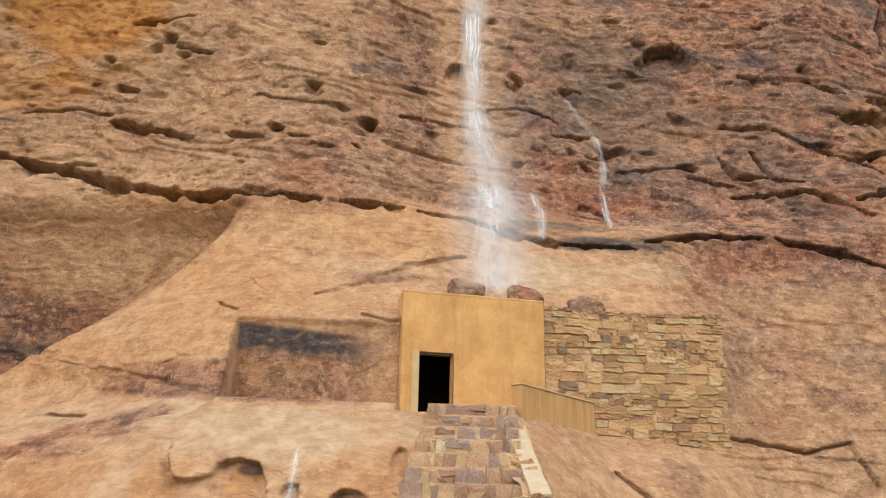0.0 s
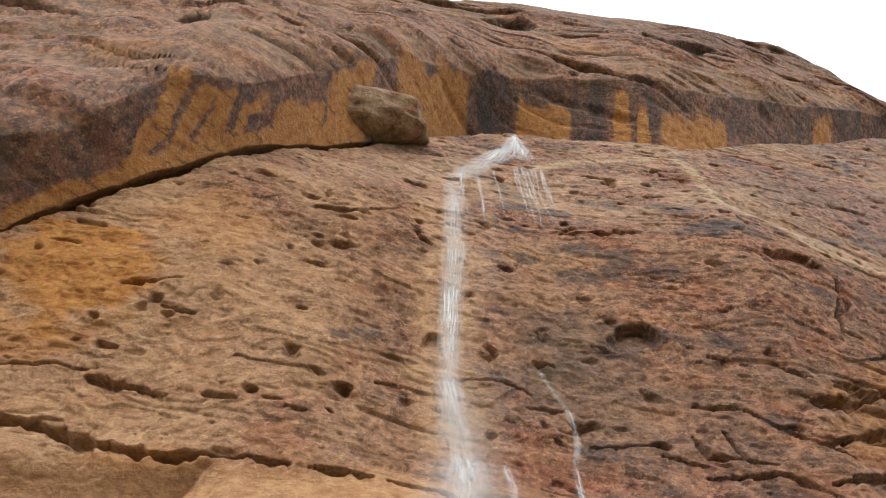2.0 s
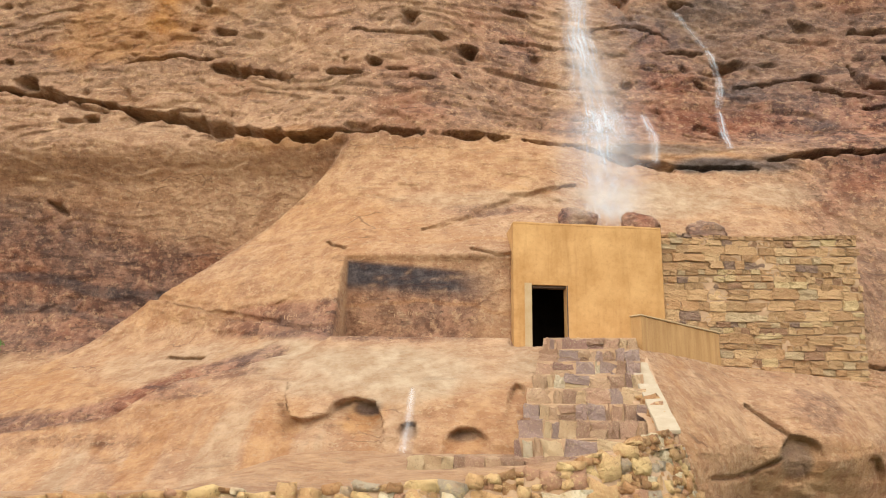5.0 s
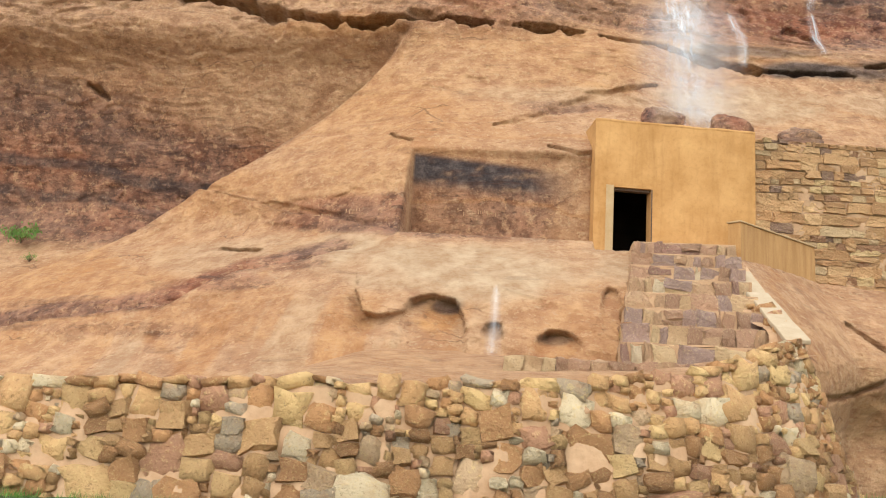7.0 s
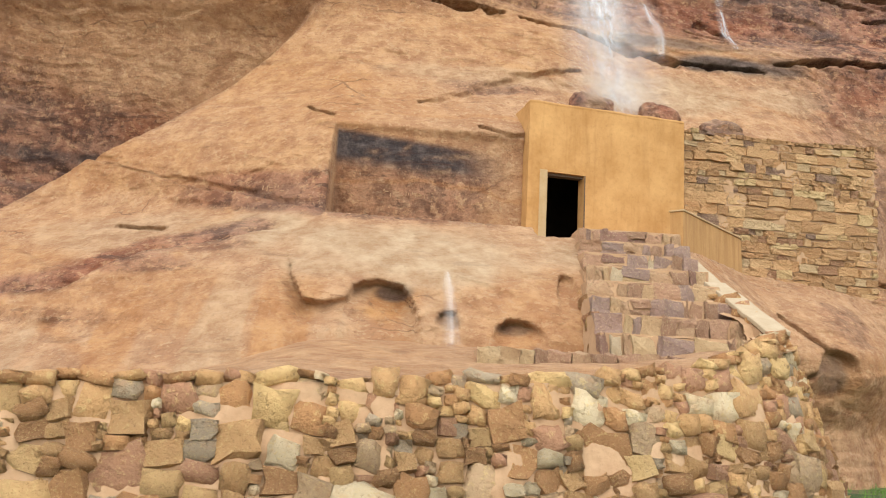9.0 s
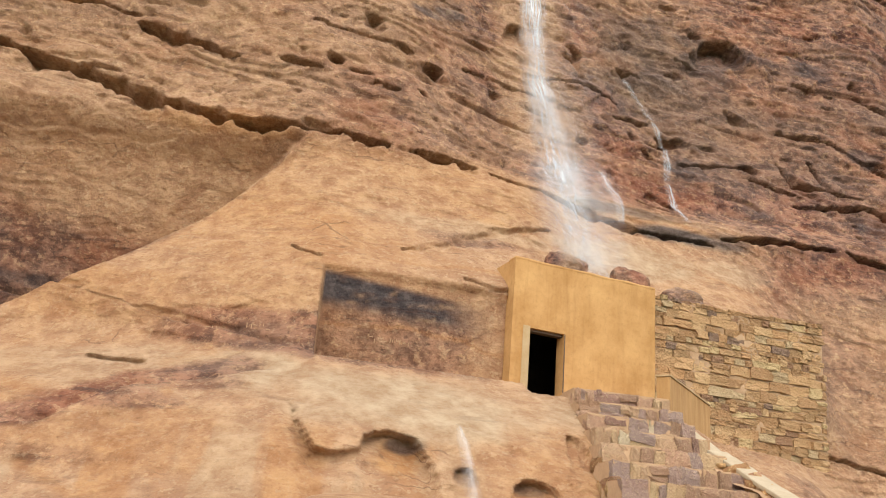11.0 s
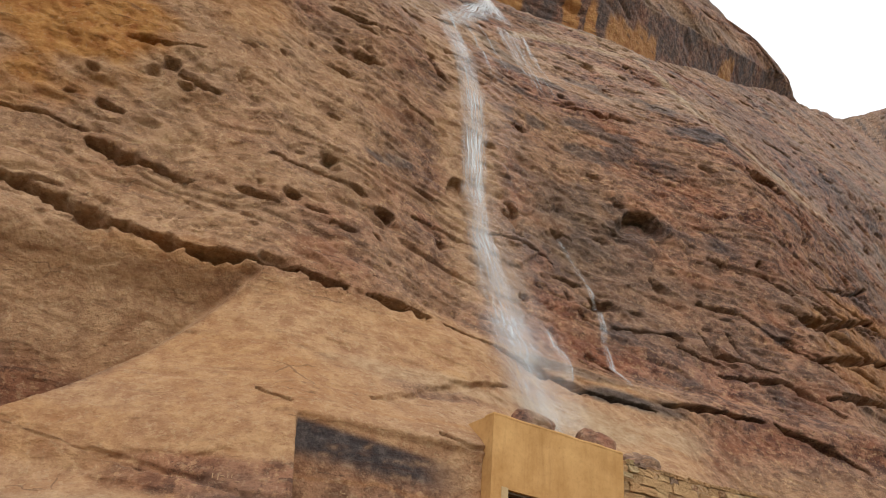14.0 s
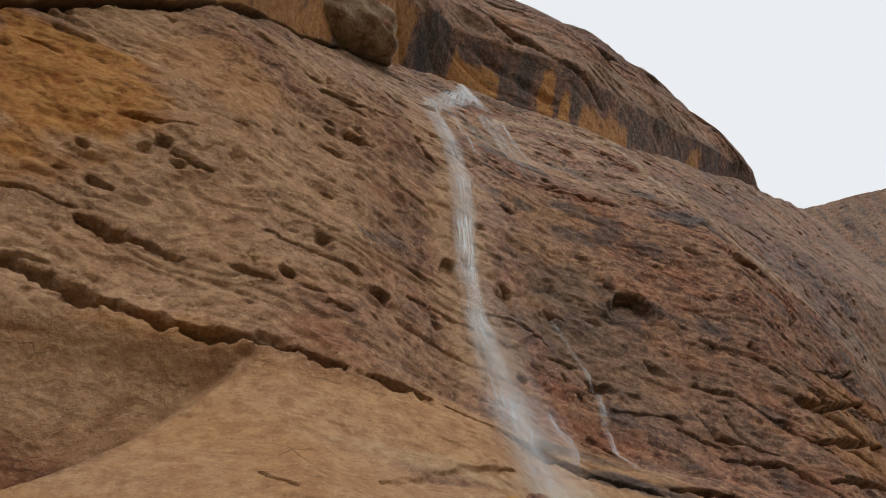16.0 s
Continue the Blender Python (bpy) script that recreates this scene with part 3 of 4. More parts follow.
def paint(x, z):
    """Where the rock is tan, orange, bleached, wet, or dark from varnish and painted shade."""
    n1 = fractal(x, z, 5.0, 4, 51.0, 2.0)
    n2 = fractal(x, z, 1.8, 4, 57.0, 2.5)
    ridge = curve(z, RIDGE)
    slab = sstep(-0.5, 0.4, x - ridge + 0.3 * n2) * sstep(16.2, 14.6, z + 0.5 * n2) * sstep(13.5, 9.0, x + 1.5 * n1 + 0.25 * (z - 6))
    low_left = sstep(7.6, 6.6, z + 0.2 * n2) * sstep(-8, -14, x)
    tan = np.maximum(slab * (0.92 + 0.1 * n1), low_left)
    tan = np.maximum(tan, 0.72 * sstep(-3, -10, x) * sstep(10.8, 12.6, z + 0.2 * (x + 15) + 0.8 * n1) * sstep(24, 17, z + 2 * n1) + 0.2 * n1 * sstep(10, 13, z))
    tan = np.maximum(tan, (0.22 + 0.3 * n1 + 0.25 * n2) * sstep(14, 16, z))
    tan = np.maximum(tan, 0.75 * sstep(9, 12, x) * sstep(14, 11, z) * (0.75 + 0.4 * n2))
    tan = np.maximum(tan, 0.62 * sstep(1, -5, x + 2 * n1) * sstep(17, 20, z) * sstep(46, 36, z) * (0.85 + 0.6 * n1 + 0.3 * n2))
    # a pale band beside the fall, and the grey slab at the top
    tan = np.maximum(tan, 0.75 * sstep(2.6, 0.8, np.abs(x - 1.6 + 0.8 * n2)) * sstep(16, 18, z) * sstep(42, 36, z))
    pale = spots(x, z, [(4.5, 12.3, 3.0, 1.0, 0.75), (9.0, 12.6, 1.6, 0.7, 0.45), (-12, 5.4, 4, 0.8, 0.35), (-3.8, 5.0, 5.2, 1.2, 0.95), (-5.0, 4.4, 2.5, 0.5, 0.7), (-1.8, 12.0, 3.0, 0.5, 0.4)])
    pale = np.maximum(pale, 0.22 * sstep(36, 40, z + 2 * n1) * (0.5 + n2) * sstep(30, 20, x))
    rim, _ = line_distance(x + 0.4 * n2, z + 0.5 * n2, RIM)
    pale = np.maximum(pale, 0.75 * sstep(1.0, 0.2, rim))
    orange = spots(x, z, [(-16.3, 25.5, 3.4, 4.4, 1.0), (-18, 20.8, 2.5, 1.6, 0.5), (-10, 29.5, 4, 2.6, 0.35), (25, 21, 5, 5, 0.5), (31, 20, 5, 2.2, 0.6), (28, 25.5, 4, 1.2, 0.5), (-20, 22, 3, 2, 0.5), (-13, 8.2, 2.6, 1.4, 0.35), (-16.5, 4.6, 4.5, 1.6, 0.4), (-9, 3.4, 4, 0.9, 0.3), (-4.7, 3.3, 0.9, 0.7, 0.6), (-1.95, 2.8, 0.6, 0.35, 0.5)])
    orange = np.maximum(orange, 0.35 * spots(x, z, [(-11.0, 15.4, 3.0, 0.5, 1)]))
    dark = spots(x, z, [(18.0, 36.3, 2.0, 1.3, 0.75), (21.2, 35.8, 1.4, 0.8, 0.6), (9.5, 30.6, 1.6, 0.7, 0.6), (14.5, 31.6, 1.2, 0.6, 0.5), (-2.2, 23.8, 0.8, 0.4, 0.6), (-3.4, 23.3, 0.8, 0.35, 0.6), (7.8, 23.7, 2.2, 0.9, 0.65), (12.5, 26.3, 1.4, 0.8, 0.55), (12.0, 16.6, 1.2, 0.5, 0.5), (17, 17, 1.4, 0.6, 0.45), (7.4, 14.2, 3.0, 0.55, 0.85), (5.0, 15.0, 3.2, 0.5, 0.6), (9, 24, 5, 4, 0.45), (12, 19, 5, 2.5, 0.3), (17, 9.0, 3, 1.0, 0.25), (3.2, 20.2, 1.6, 1.5, 0.2)])
    dark = np.maximum(dark, sstep(20, 28, x + 2 * n1) * (0.1 + 0.35 * n2))
    tan = tan * (1 - 0.6 * sstep(6, 16, x + 3 * n2) * sstep(15, 17, z) * sstep(38, 30, z))
    dark = np.maximum(dark, sstep(3, 8, x) * sstep(30, 20, z) * sstep(15.5, 18, z) * (0.12 + 0.3 * n2))
    purple = sstep(0.4, -0.8, x - ridge) * sstep(13.0, 11.6, z + 0.22 * (x + 15) + 0.9 * n1) * sstep(6.8, 7.6, z)
    dark = np.maximum(dark, purple * (0.02 + 0.2 * n2))
    level = z - 9.9 + 0.1 * (x + 18) + 0.3 * n2
    band = np.maximum(sstep(0.4, 0.12, np.abs(level)), 0.8 * sstep(0.3, 0.08, np.abs(level + 1.3 + 0.2 * n1))) * sstep(0, -1, x - ridge)
    dark = np.maximum(dark, 0.6 * band)
    tan = tan * (1 - 0.6 * purple) + 0.12 * purple
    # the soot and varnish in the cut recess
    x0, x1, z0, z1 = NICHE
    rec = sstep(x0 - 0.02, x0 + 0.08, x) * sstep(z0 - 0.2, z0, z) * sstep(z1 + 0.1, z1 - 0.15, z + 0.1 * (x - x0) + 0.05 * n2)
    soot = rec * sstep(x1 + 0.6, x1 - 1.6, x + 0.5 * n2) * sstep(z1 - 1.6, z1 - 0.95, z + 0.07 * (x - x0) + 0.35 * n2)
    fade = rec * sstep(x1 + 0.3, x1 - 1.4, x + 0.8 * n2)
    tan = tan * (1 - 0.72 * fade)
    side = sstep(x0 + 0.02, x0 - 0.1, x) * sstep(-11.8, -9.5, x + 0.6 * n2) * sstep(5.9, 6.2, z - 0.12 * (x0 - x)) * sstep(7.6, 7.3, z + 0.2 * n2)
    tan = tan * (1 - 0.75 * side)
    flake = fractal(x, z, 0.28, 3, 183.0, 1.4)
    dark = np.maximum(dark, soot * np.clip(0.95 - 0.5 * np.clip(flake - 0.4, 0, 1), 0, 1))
    pale = np.maximum(pale, 0.3 * rec * sstep(0.7, 0.95, flake) * sstep(x1 + 0.8, x1 - 0.5, x))
    # painted-in shade under the low brows, and the dark wet hole by the spout
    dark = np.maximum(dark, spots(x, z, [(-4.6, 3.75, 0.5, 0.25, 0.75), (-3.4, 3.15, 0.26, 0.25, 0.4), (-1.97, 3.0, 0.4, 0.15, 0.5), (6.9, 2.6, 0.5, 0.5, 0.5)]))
    red = spots(x, z, [(-11.2, 4.35, 2.0, 0.3, 0.7), (-9.2, 5.0, 1.4, 0.3, 0.7), (-1.5, 11.5, 1.8, 0.35, 0.6), (-13.5, 2.9, 3.5, 0.2, 0.4), (8.2, 4.2, 1.0, 0.6, 0.5), (-16, 3.7, 2.6, 0.25, 0.5)])
    red = np.maximum(red, 0.75 * side)
    seam, _ = line_distance(x + 0.3 * n2, z - 0.3 + 0.25 * n2, [(-20, 2.5), (-16.8, 3.1), (-12.2, 3.75), (-11.8, 4.1), (-10.5, 4.75), (-8, 5.5)])
    red = np.maximum(red, 0.95 * sstep(0.5, 0.2, seam) * sstep(-0.9, 0.0, n2))
    tan = tan * (1 - red)
    run = fractal(x, z * 0.18, 0.8, 3, 131.0)
    low_runs = sstep(4.4, 3.4, z) * sstep(-16, -12, x) * sstep(-2, -5, x)
    pale = np.maximum(pale, 0.5 * low_runs * sstep(0.1, 0.5, run))
    orange = np.maximum(orange, 0.45 * low_runs * sstep(-0.1, -0.6, run))
    orange = np.maximum(orange, slab * (0.1 + 0.3 * n1))
    dark = np.maximum(dark, 0.6 * sstep(0.42, 0.75, fractal(x, z, 1.6, 3, 163.0, 1.8)) * sstep(2, 6, x) * sstep(15, 17, z))
    swirl = np.abs(fractal(x, z, 2.6, 4, 137.0, 2.5))
    orange = np.maximum(orange, 0.35 * slab * sstep(0.16, 0.0, swirl))
    orange, pale = orange * (1 - 0.8 * red), pale * (1 - 0.85 * red)
    wet = 0.6 * sstep(3.2, 1.0, np.abs(x - 3.0)) * sstep(11, 12, z)
    wet = np.maximum(wet, 0.45 * sstep(34, 38, z))
    return dict(tan=tan, orange=orange, dark=dark, pale=pale, wet=wet)


def build_cliff():
    xs = np.concatenate([np.linspace(-46, -25, 50)[:-1], np.linspace(-25, 30, 800)[:-1], np.linspace(30, 72, 200)[:-1], np.linspace(72, 130, 70)])
    vs = np.concatenate([np.linspace(0, 0.32, 300)[:-1], np.linspace(0.32, 1, 390), np.ones(8)])
    x = np.tile(xs, (len(vs), 1))
    top = curve(xs, ROOF) - 0.1
    z = -1.2 + (top[None] + 1.2) * vs[:, None]
    y = cliff_y(x, z) + relief(x, z)
    y[-8:] += np.linspace(0.4, 3.3, 8)[:, None] * (1 + 1.2 * sstep(-4, 5, xs))     # the shelf that runs in under the roof
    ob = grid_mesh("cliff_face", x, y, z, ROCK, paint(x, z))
    tagged(ob, "weathered red and tan sandstone cliff with cracks and hollows", "cliff", kind="structure")


# bare orange scars under the roof, between dark run-off stains: middle x, half width, lean, how high they reach
SCARS = [(0.5, 3.0, 0.0, 1.0), (10.8, 2.7, 0.0, 0.85), (17.9, 0.75, 0.0, 0.9), (20.0, 0.6, 0.0, 0.8), (25.5, 3.9, 0.12, 0.8), (43.0, 1.5, 0.0, 0.8), (-15.2, 0.55, 0.5, 1.0), (-13.6, 0.45, 0.45, 0.9), (-12.3, 0.6, 0.4, 0.95), (-10.9, 0.3, 0.4, 0.8), (-8.4, 1.3, 0.2, 0.6), (-5.6, 1.2, 0.1, 0.95), (-11.5, 5.0, 0.0, 0.33), (-19.0, 3.0, 0.0, 0.3)]


def build_overhang():
    xs = np.linspace(-46, 70, 860)
    s = np.linspace(0, 1, 230)
    x = np.tile(xs, (len(s), 1))
    sv = np.tile(s[:, None], (1, len(xs)))
    zc, zl, zt = curve(xs, ROOF), curve(xs, LIP), curve(xs, CROWN)
    yc = cliff_y(xs, zc)
    out = curve(xs, LIP_OUT)
    under = sv < 0.34
    a = np.clip(sv / 0.34, 0, 1)
    b = np.clip((sv - 0.34) / 0.66, 0, 1)
    # underside: from deep in the crack, out and up to the lip; above: a rounded crown
    crack = a < 0.12
    c = np.clip(a / 0.12, 0, 1)
    d = np.clip((a - 0.12) / 0.88, 0, 1)
    right = sstep(-4, 5, xs)
    deep = 3.4 + 3.0 * right
    y_in = yc + deep - (3.2 - 2.4 * right) * np.clip((c - 0.4) / 0.6, 0, 1)
    z_in = np.where(c < 0.4, zc - 2.5 + (4.6 - 1.8 * right) * c / 0.4, zc + 2.1 - 1.8 * right - (1.6 - 1.2 * right) * np.clip((c - 0.4) / 0.6, 0, 1))
    foot_y, foot_z = yc + 0.2 + 5.4 * right, zc + 0.5 - 0.6 * right
    lip_y = yc - out
    y_under = np.where(crack, y_in, foot_y + (lip_y - foot_y) * (d ** (0.8 + 1.6 * right)) + (0.5 + 0.4 * right) * np.sin(np.pi * d ** 0.7))
    z_under = np.where(crack, z_in, foot_z + (zl - foot_z) * d ** 1.1)
    climb = np.clip(b / 0.86, 0, 1)
    y_top = lip_y - 0.5 * np.sin(np.pi * np.clip(b * 5, 0, 1)) + (curve(xs, CROWN_Y) - lip_y) * climb ** 1.2 + 22 * np.clip(b - 0.86, 0, 1)
    z_top = zl + (zt - zl) * climb ** 0.95 - 14 * np.clip(b - 0.86, 0, 1) ** 1.3
    y = np.where(under, y_under, y_top)
    z = np.where(under, z_under, z_top)
    n1 = fractal(x, z, 5.0, 4, 61.0, 2.2)
    n2 = fractal(x, z, 1.6, 4, 67.0, 3.0)
    calm = np.where(under, 0.3, 1.0) * (1 - 0.75 * sstep(0.8, 1.0, climb))
    y = y + calm * (0.9 * n1 + 0.3 * n2)
    # weathered beds: each stands over a dark notch
    for gap, seed, depth, thin in ((5.0, 141.0, 2.0, 0.10), (1.9, 147.0, 0.6, 0.12), (0.8, 149.0, 0.25, 0.16)):
        y = y + calm * depth * beds(x, z, gap, seed, thin, 0.15)
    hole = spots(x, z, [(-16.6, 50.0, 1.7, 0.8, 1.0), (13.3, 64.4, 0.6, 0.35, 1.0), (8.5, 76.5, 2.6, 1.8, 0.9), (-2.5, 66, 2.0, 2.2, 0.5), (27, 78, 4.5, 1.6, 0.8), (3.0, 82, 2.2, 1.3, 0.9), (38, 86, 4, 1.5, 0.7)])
    y = y + 1.6 * hole * np.where(under, 0, 1)
    z = z + 0.4 * n1 * sstep(0.2, 0.34, sv) * sstep(0.75, 0.6, sv)
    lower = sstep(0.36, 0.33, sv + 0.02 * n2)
    fleck = fractal(x, z * 0.35, 0.9, 4, 73.0)
    scar = np.zeros(x.shape)
    for cx, half, lean, high in SCARS:
        side = np.abs(x - cx - lean * (d * 4 - 1.5) + 0.25 * fleck + 0.12 * n2) / half
        scar = np.maximum(scar, sstep(1.06, 0.92, side) * sstep(high + 0.04, high - 0.06, d + 0.1 * n2 + 0.06 * fleck))
    black = np.maximum(sstep(0.75, 0.3, np.abs(x - 15.6 + 0.3 * fleck) / 1.5), 0.6 * sstep(1.0, 0.5, np.abs(x - 6.0 + 0.3 * fleck) / 2.4))
    orange = lower * scar * 0.95
    # stains between the scars, and shade painted in deep in the roof crack
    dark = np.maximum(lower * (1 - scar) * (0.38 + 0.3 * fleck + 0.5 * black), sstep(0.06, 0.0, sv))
    # the crown's own dark tones; its carved holes also get painted shade
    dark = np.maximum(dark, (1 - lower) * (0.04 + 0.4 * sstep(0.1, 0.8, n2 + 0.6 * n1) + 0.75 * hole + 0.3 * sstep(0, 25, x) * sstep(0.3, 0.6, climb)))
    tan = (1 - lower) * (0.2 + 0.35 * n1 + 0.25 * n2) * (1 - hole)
    orange = np.maximum(orange, (1 - lower) * spots(x, z, [(-18, 41.5, 3.0, 2.2, 0.3), (8.2, 75.8, 1.8, 0.8, 0.5), (15, 72, 3, 1, 0.25)]))
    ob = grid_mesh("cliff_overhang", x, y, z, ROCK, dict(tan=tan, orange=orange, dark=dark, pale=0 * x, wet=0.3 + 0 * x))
    tagged(ob, "dark sandstone roof overhanging the cliff, its underside streaked orange", "cliff", kind="structure")


build_cliff()
build_overhang()

# ---- ground, terrace and retaining wall ----
FOOT = [(-32, 17.8), (-18, 16.0), (-10, 15.3), (-5.3, 15.5), (-3, 15.85), (-0.75, 16.35), (0.8, 16.8), (2.2, 17.6), (3.2, 18.8), (3.75, 20.4), (3.95, 22.8)]
WALL_TOP = [(-32, 1.0), (-10, 1.45), (-6, 1.65), (-2, 1.85), (0.6, 2.2), (2.0, 2.6), (3.2, 2.9), (3.95, 2.95)]
GROUND_Z = -0.25
BATTER = 0.34


def build_ground():
    bm = bmesh.new()
    ring = [-2500, -300, -60, -30] + [i * 1.5 for i in range(-16, 17)] + [30, 60, 300, 2500]
    vs = [[bm.verts.new((a, b, GROUND_Z + (0.06 * noise.noise((a * 0.4, b * 0.4, 0)) if abs(a) < 40 and abs(b) < 40 else 0))) for a in ring] for b in ring]
    for i in range(len(ring) - 1):
        for j in range(len(ring) - 1):
            bm.faces.new((vs[i][j], vs[i][j + 1], vs[i + 1][j + 1], vs[i + 1][j]))
    tagged(part("ground", bm, GROUND, smooth=True), "short green grass over sandy earth before the wall", "ground", kind="structure")


def wall_plan(step=0.05):
    """Points along the foot of the retaining wall, with the way out of it."""
    xs, ys = [p[0] for p in FOOT], [p[1] for p in FOOT]
    pts = []
    for (ax, ay), (bx, by) in zip(FOOT, FOOT[1:]):
        n = max(2, int(math.hypot(bx - ax, by - ay) / step))
        pts += [(ax + (bx - ax) * i / n, ay + (by - ay) * i / n) for i in range(n)]
    pts = np.array(pts)
    for _ in range(24):
        pts[1:-1] = (pts[:-2] + 2 * pts[1:-1] + pts[2:]) / 4
    tang = np.gradient(pts, axis=0)
    tang /= np.linalg.norm(tang, axis=1)[:, None]
    return pts, np.stack([tang[:, 1], -tang[:, 0]], -1), np.concatenate([[0], np.cumsum(np.linalg.norm(np.diff(pts, axis=0), axis=1))])


def wall_top(x, y=0):
    return 0.42 * np.maximum(0, np.asarray(y) - 20.0) + np.interp(x, [p[0] for p in WALL_TOP], [p[1] for p in WALL_TOP])


def stone_meshes(count, seed, square, material, facets=False):
    """Rounded, uneven stones one metre across, to be scaled."""
    rng = random.Random(seed)
    out = []
    for _ in range(count):
        bm = bmesh.new()
        bmesh.ops.create_cube(bm, size=1)
        bmesh.ops.subdivide_edges(bm, edges=list(bm.edges), cuts=1, use_grid_fill=True)
        off = Vector((rng.uniform(0, 99), rng.uniform(0, 99), rng.uniform(0, 99)))
        for v in bm.verts:
            c = v.co
            ball = c.normalized() * 0.5
            v.co = c.lerp(ball * 1.15, 1 - square)
            v.co += 0.24 * Vector((noise.noise(c * 1.9 + off), noise.noise(c * 1.9 + off * 1.3), noise.noise(c * 1.9 + off * 0.7))) * (1.4 - 0.5 * square)
        me = bpy.data.meshes.new("stone")
        bm.to_mesh(me)
        bm.free()
        me.materials.append(material)
        for p in me.polygons:
            p.use_smooth = not facets
        out.append(me)
    return out


def pack(rng, length, low_at, high_at, widths, ratio, most):
    """Fits stones together as a mason does, the lowest gap first: rows of (middle, height, width, tallness)."""
    cell = 0.05
    count = int(length / cell)
    mids = (np.arange(count) + 0.5) * cell
    height = np.array([float(low_at(v)) for v in mids])
    limit = np.array([float(high_at(v)) for v in mids])
    out = []
    while True:
        open_at = np.where(height < limit - 0.06, height, 99)
        i = int(np.argmin(open_at))
        if open_at[i] > 90:
            return out
        a = b = i
        while a > 0 and abs(height[a - 1] - height[i]) <= 0.03:
            a -= 1
        while b < count - 1 and abs(height[b + 1] - height[i]) <= 0.03:
            b += 1
        b += 1
        low = float(height[a:b].max())
        w = int(rng.choice(widths) * (1.25 if low < 0.6 else 1.0))
        if b - a - w < 3 and b - a < 1.4 * max(widths):
            w = b - a
        start = a if rng.random() < 0.7 else max(a, b - w)
        end = min(b, start + w)
        wide = (end - start) * cell
        tall = min(max(0.11, wide * rng.uniform(*ratio)), most, float(limit[start:end].mean()) - low + 0.03)
        height[start:end] = low + max(tall, 0.06)
        if wide > 0.08 and tall > 0.07:
            out.append(((start + end) / 2 * cell, low + tall / 2, wide, tall))


def build_retaining_wall():
    pts, outw, along = wall_plan()
    body = new("retaining_wall")
    tagged(body, "rubble retaining wall of rounded ochre stones in sandy mortar", "wall", kind="structure")
    rows = 44
    x = np.zeros((rows + 4, len(pts)))
    y, z = x.copy(), x.copy()
    top = wall_top(pts[:, 0], pts[:, 1])
    for i in range(rows + 4):
        f = min(i / (rows - 1), 1.0)
        h = GROUND_Z - 0.3 + (top - GROUND_Z + 0.22) * f
        back = BATTER * (h - GROUND_Z) + 0.015 + 0.12 * max(0, i - rows + 1)
        x[i], y[i], z[i] = pts[:, 0] - outw[:, 0] * back, pts[:, 1] - outw[:, 1] * back, h
    lump = -0.005 + 0.05 * fractal(along[None] + 0 * x, z, 0.6, 4, 83.0) + 0.02 * fractal(along[None] + 0 * x, z, 0.12, 2, 85.0)
    x, y = x + outw[:, 0] * lump, y + outw[:, 1] * lump
    z[rows:] += 0.06 * fractal(along[None] + 0 * x, z, 0.8, 2, 87.0)[rows:]
    core = grid_mesh("mortar_core", x, y, z, MORTAR, {}, body)
    kinds = stone_meshes(14, 5, 0.5, RUBBLE) + stone_meshes(14, 6, 0.68, RUBBLE) + stone_meshes(16, 7, 0.8, RUBBLE, True)
    rng = random.Random(8)
    placed, rest = [], []
    for mid, zz, wide, tall in pack(rng, along[-1], lambda v: GROUND_Z - 0.05, lambda v: top[np.clip(np.searchsorted(along, v), 0, len(pts) - 1)] + 0.02, (2, 3, 4, 5, 6, 6, 7, 8, 9, 10, 13), (0.55, 1.1), 0.6):
        k = min(int(np.searchsorted(along, mid)), len(pts) - 1)
        px, py = pts[k]
        if px < -26:
            continue
        back = BATTER * (zz - GROUND_Z) + rng.uniform(-0.03, 0.08) + 0.1
        turn = math.degrees(math.atan2(-outw[k][0], outw[k][1])) + 180
        m = pose(px - outw[k][0] * back, py - outw[k][1] * back, zz, rng.uniform(-24, 2), rng.uniform(-14, 14), turn + rng.uniform(-12, 12))
        m = m @ Matrix.Diagonal((wide * rng.uniform(0.96, 1.14), rng.uniform(0.32, 0.42), tall * rng.uniform(0.96, 1.14), 1))
        (placed if px > -9.5 and rng.random() < 0.9 and len(placed) < 300 else rest).append((rng.choice(kinds), m))
    for me, m in placed:
        ob = new("stone", me)
        ob.parent, ob.matrix_basis = body, m
    if rest:
        bm = bmesh.new()
        for me, m in rest:
            before = len(bm.verts)
            bm.from_mesh(me)
            bm.verts.ensure_lookup_table()
            for v in bm.verts[before:]:
                v.co = m @ v.co
        ob = part("more_stones", bm, RUBBLE, body, smooth=True)
        tagged(ob, kind="stuff")


def build_terrace():
    xs = np.linspace(-34, 2.7, 330)
    vs = np.linspace(0, 1, 60)
    pts, outw, _ = wall_plan()
    front = np.interp(xs, pts[:, 0], pts[:, 1]) + BATTER * (wall_top(xs) - GROUND_Z) + 0.25
    zf = wall_top(xs) - 0.07
    zj = 2.42 + (wall_top(xs) - 2.45) * sstep(-5.5, -9, xs) + 0.5 * sstep(-0.8, 1.5, xs)
    yj = cliff_y(xs, zj) + 0.6
    x = np.tile(xs, (60, 1))
    v = vs[:, None]
    y = front + (yj - front) * v
    z = zf + (zj + 0.25 - zf) * v ** 1.15 + 0.06 * fractal(x, y, 1.2, 4, 91.0) * np.sin(np.pi * np.clip(v * 1.0 + 0.02, 0, 1))
    n1 = fractal(x, y, 2.5, 4, 95.0, 2.0)
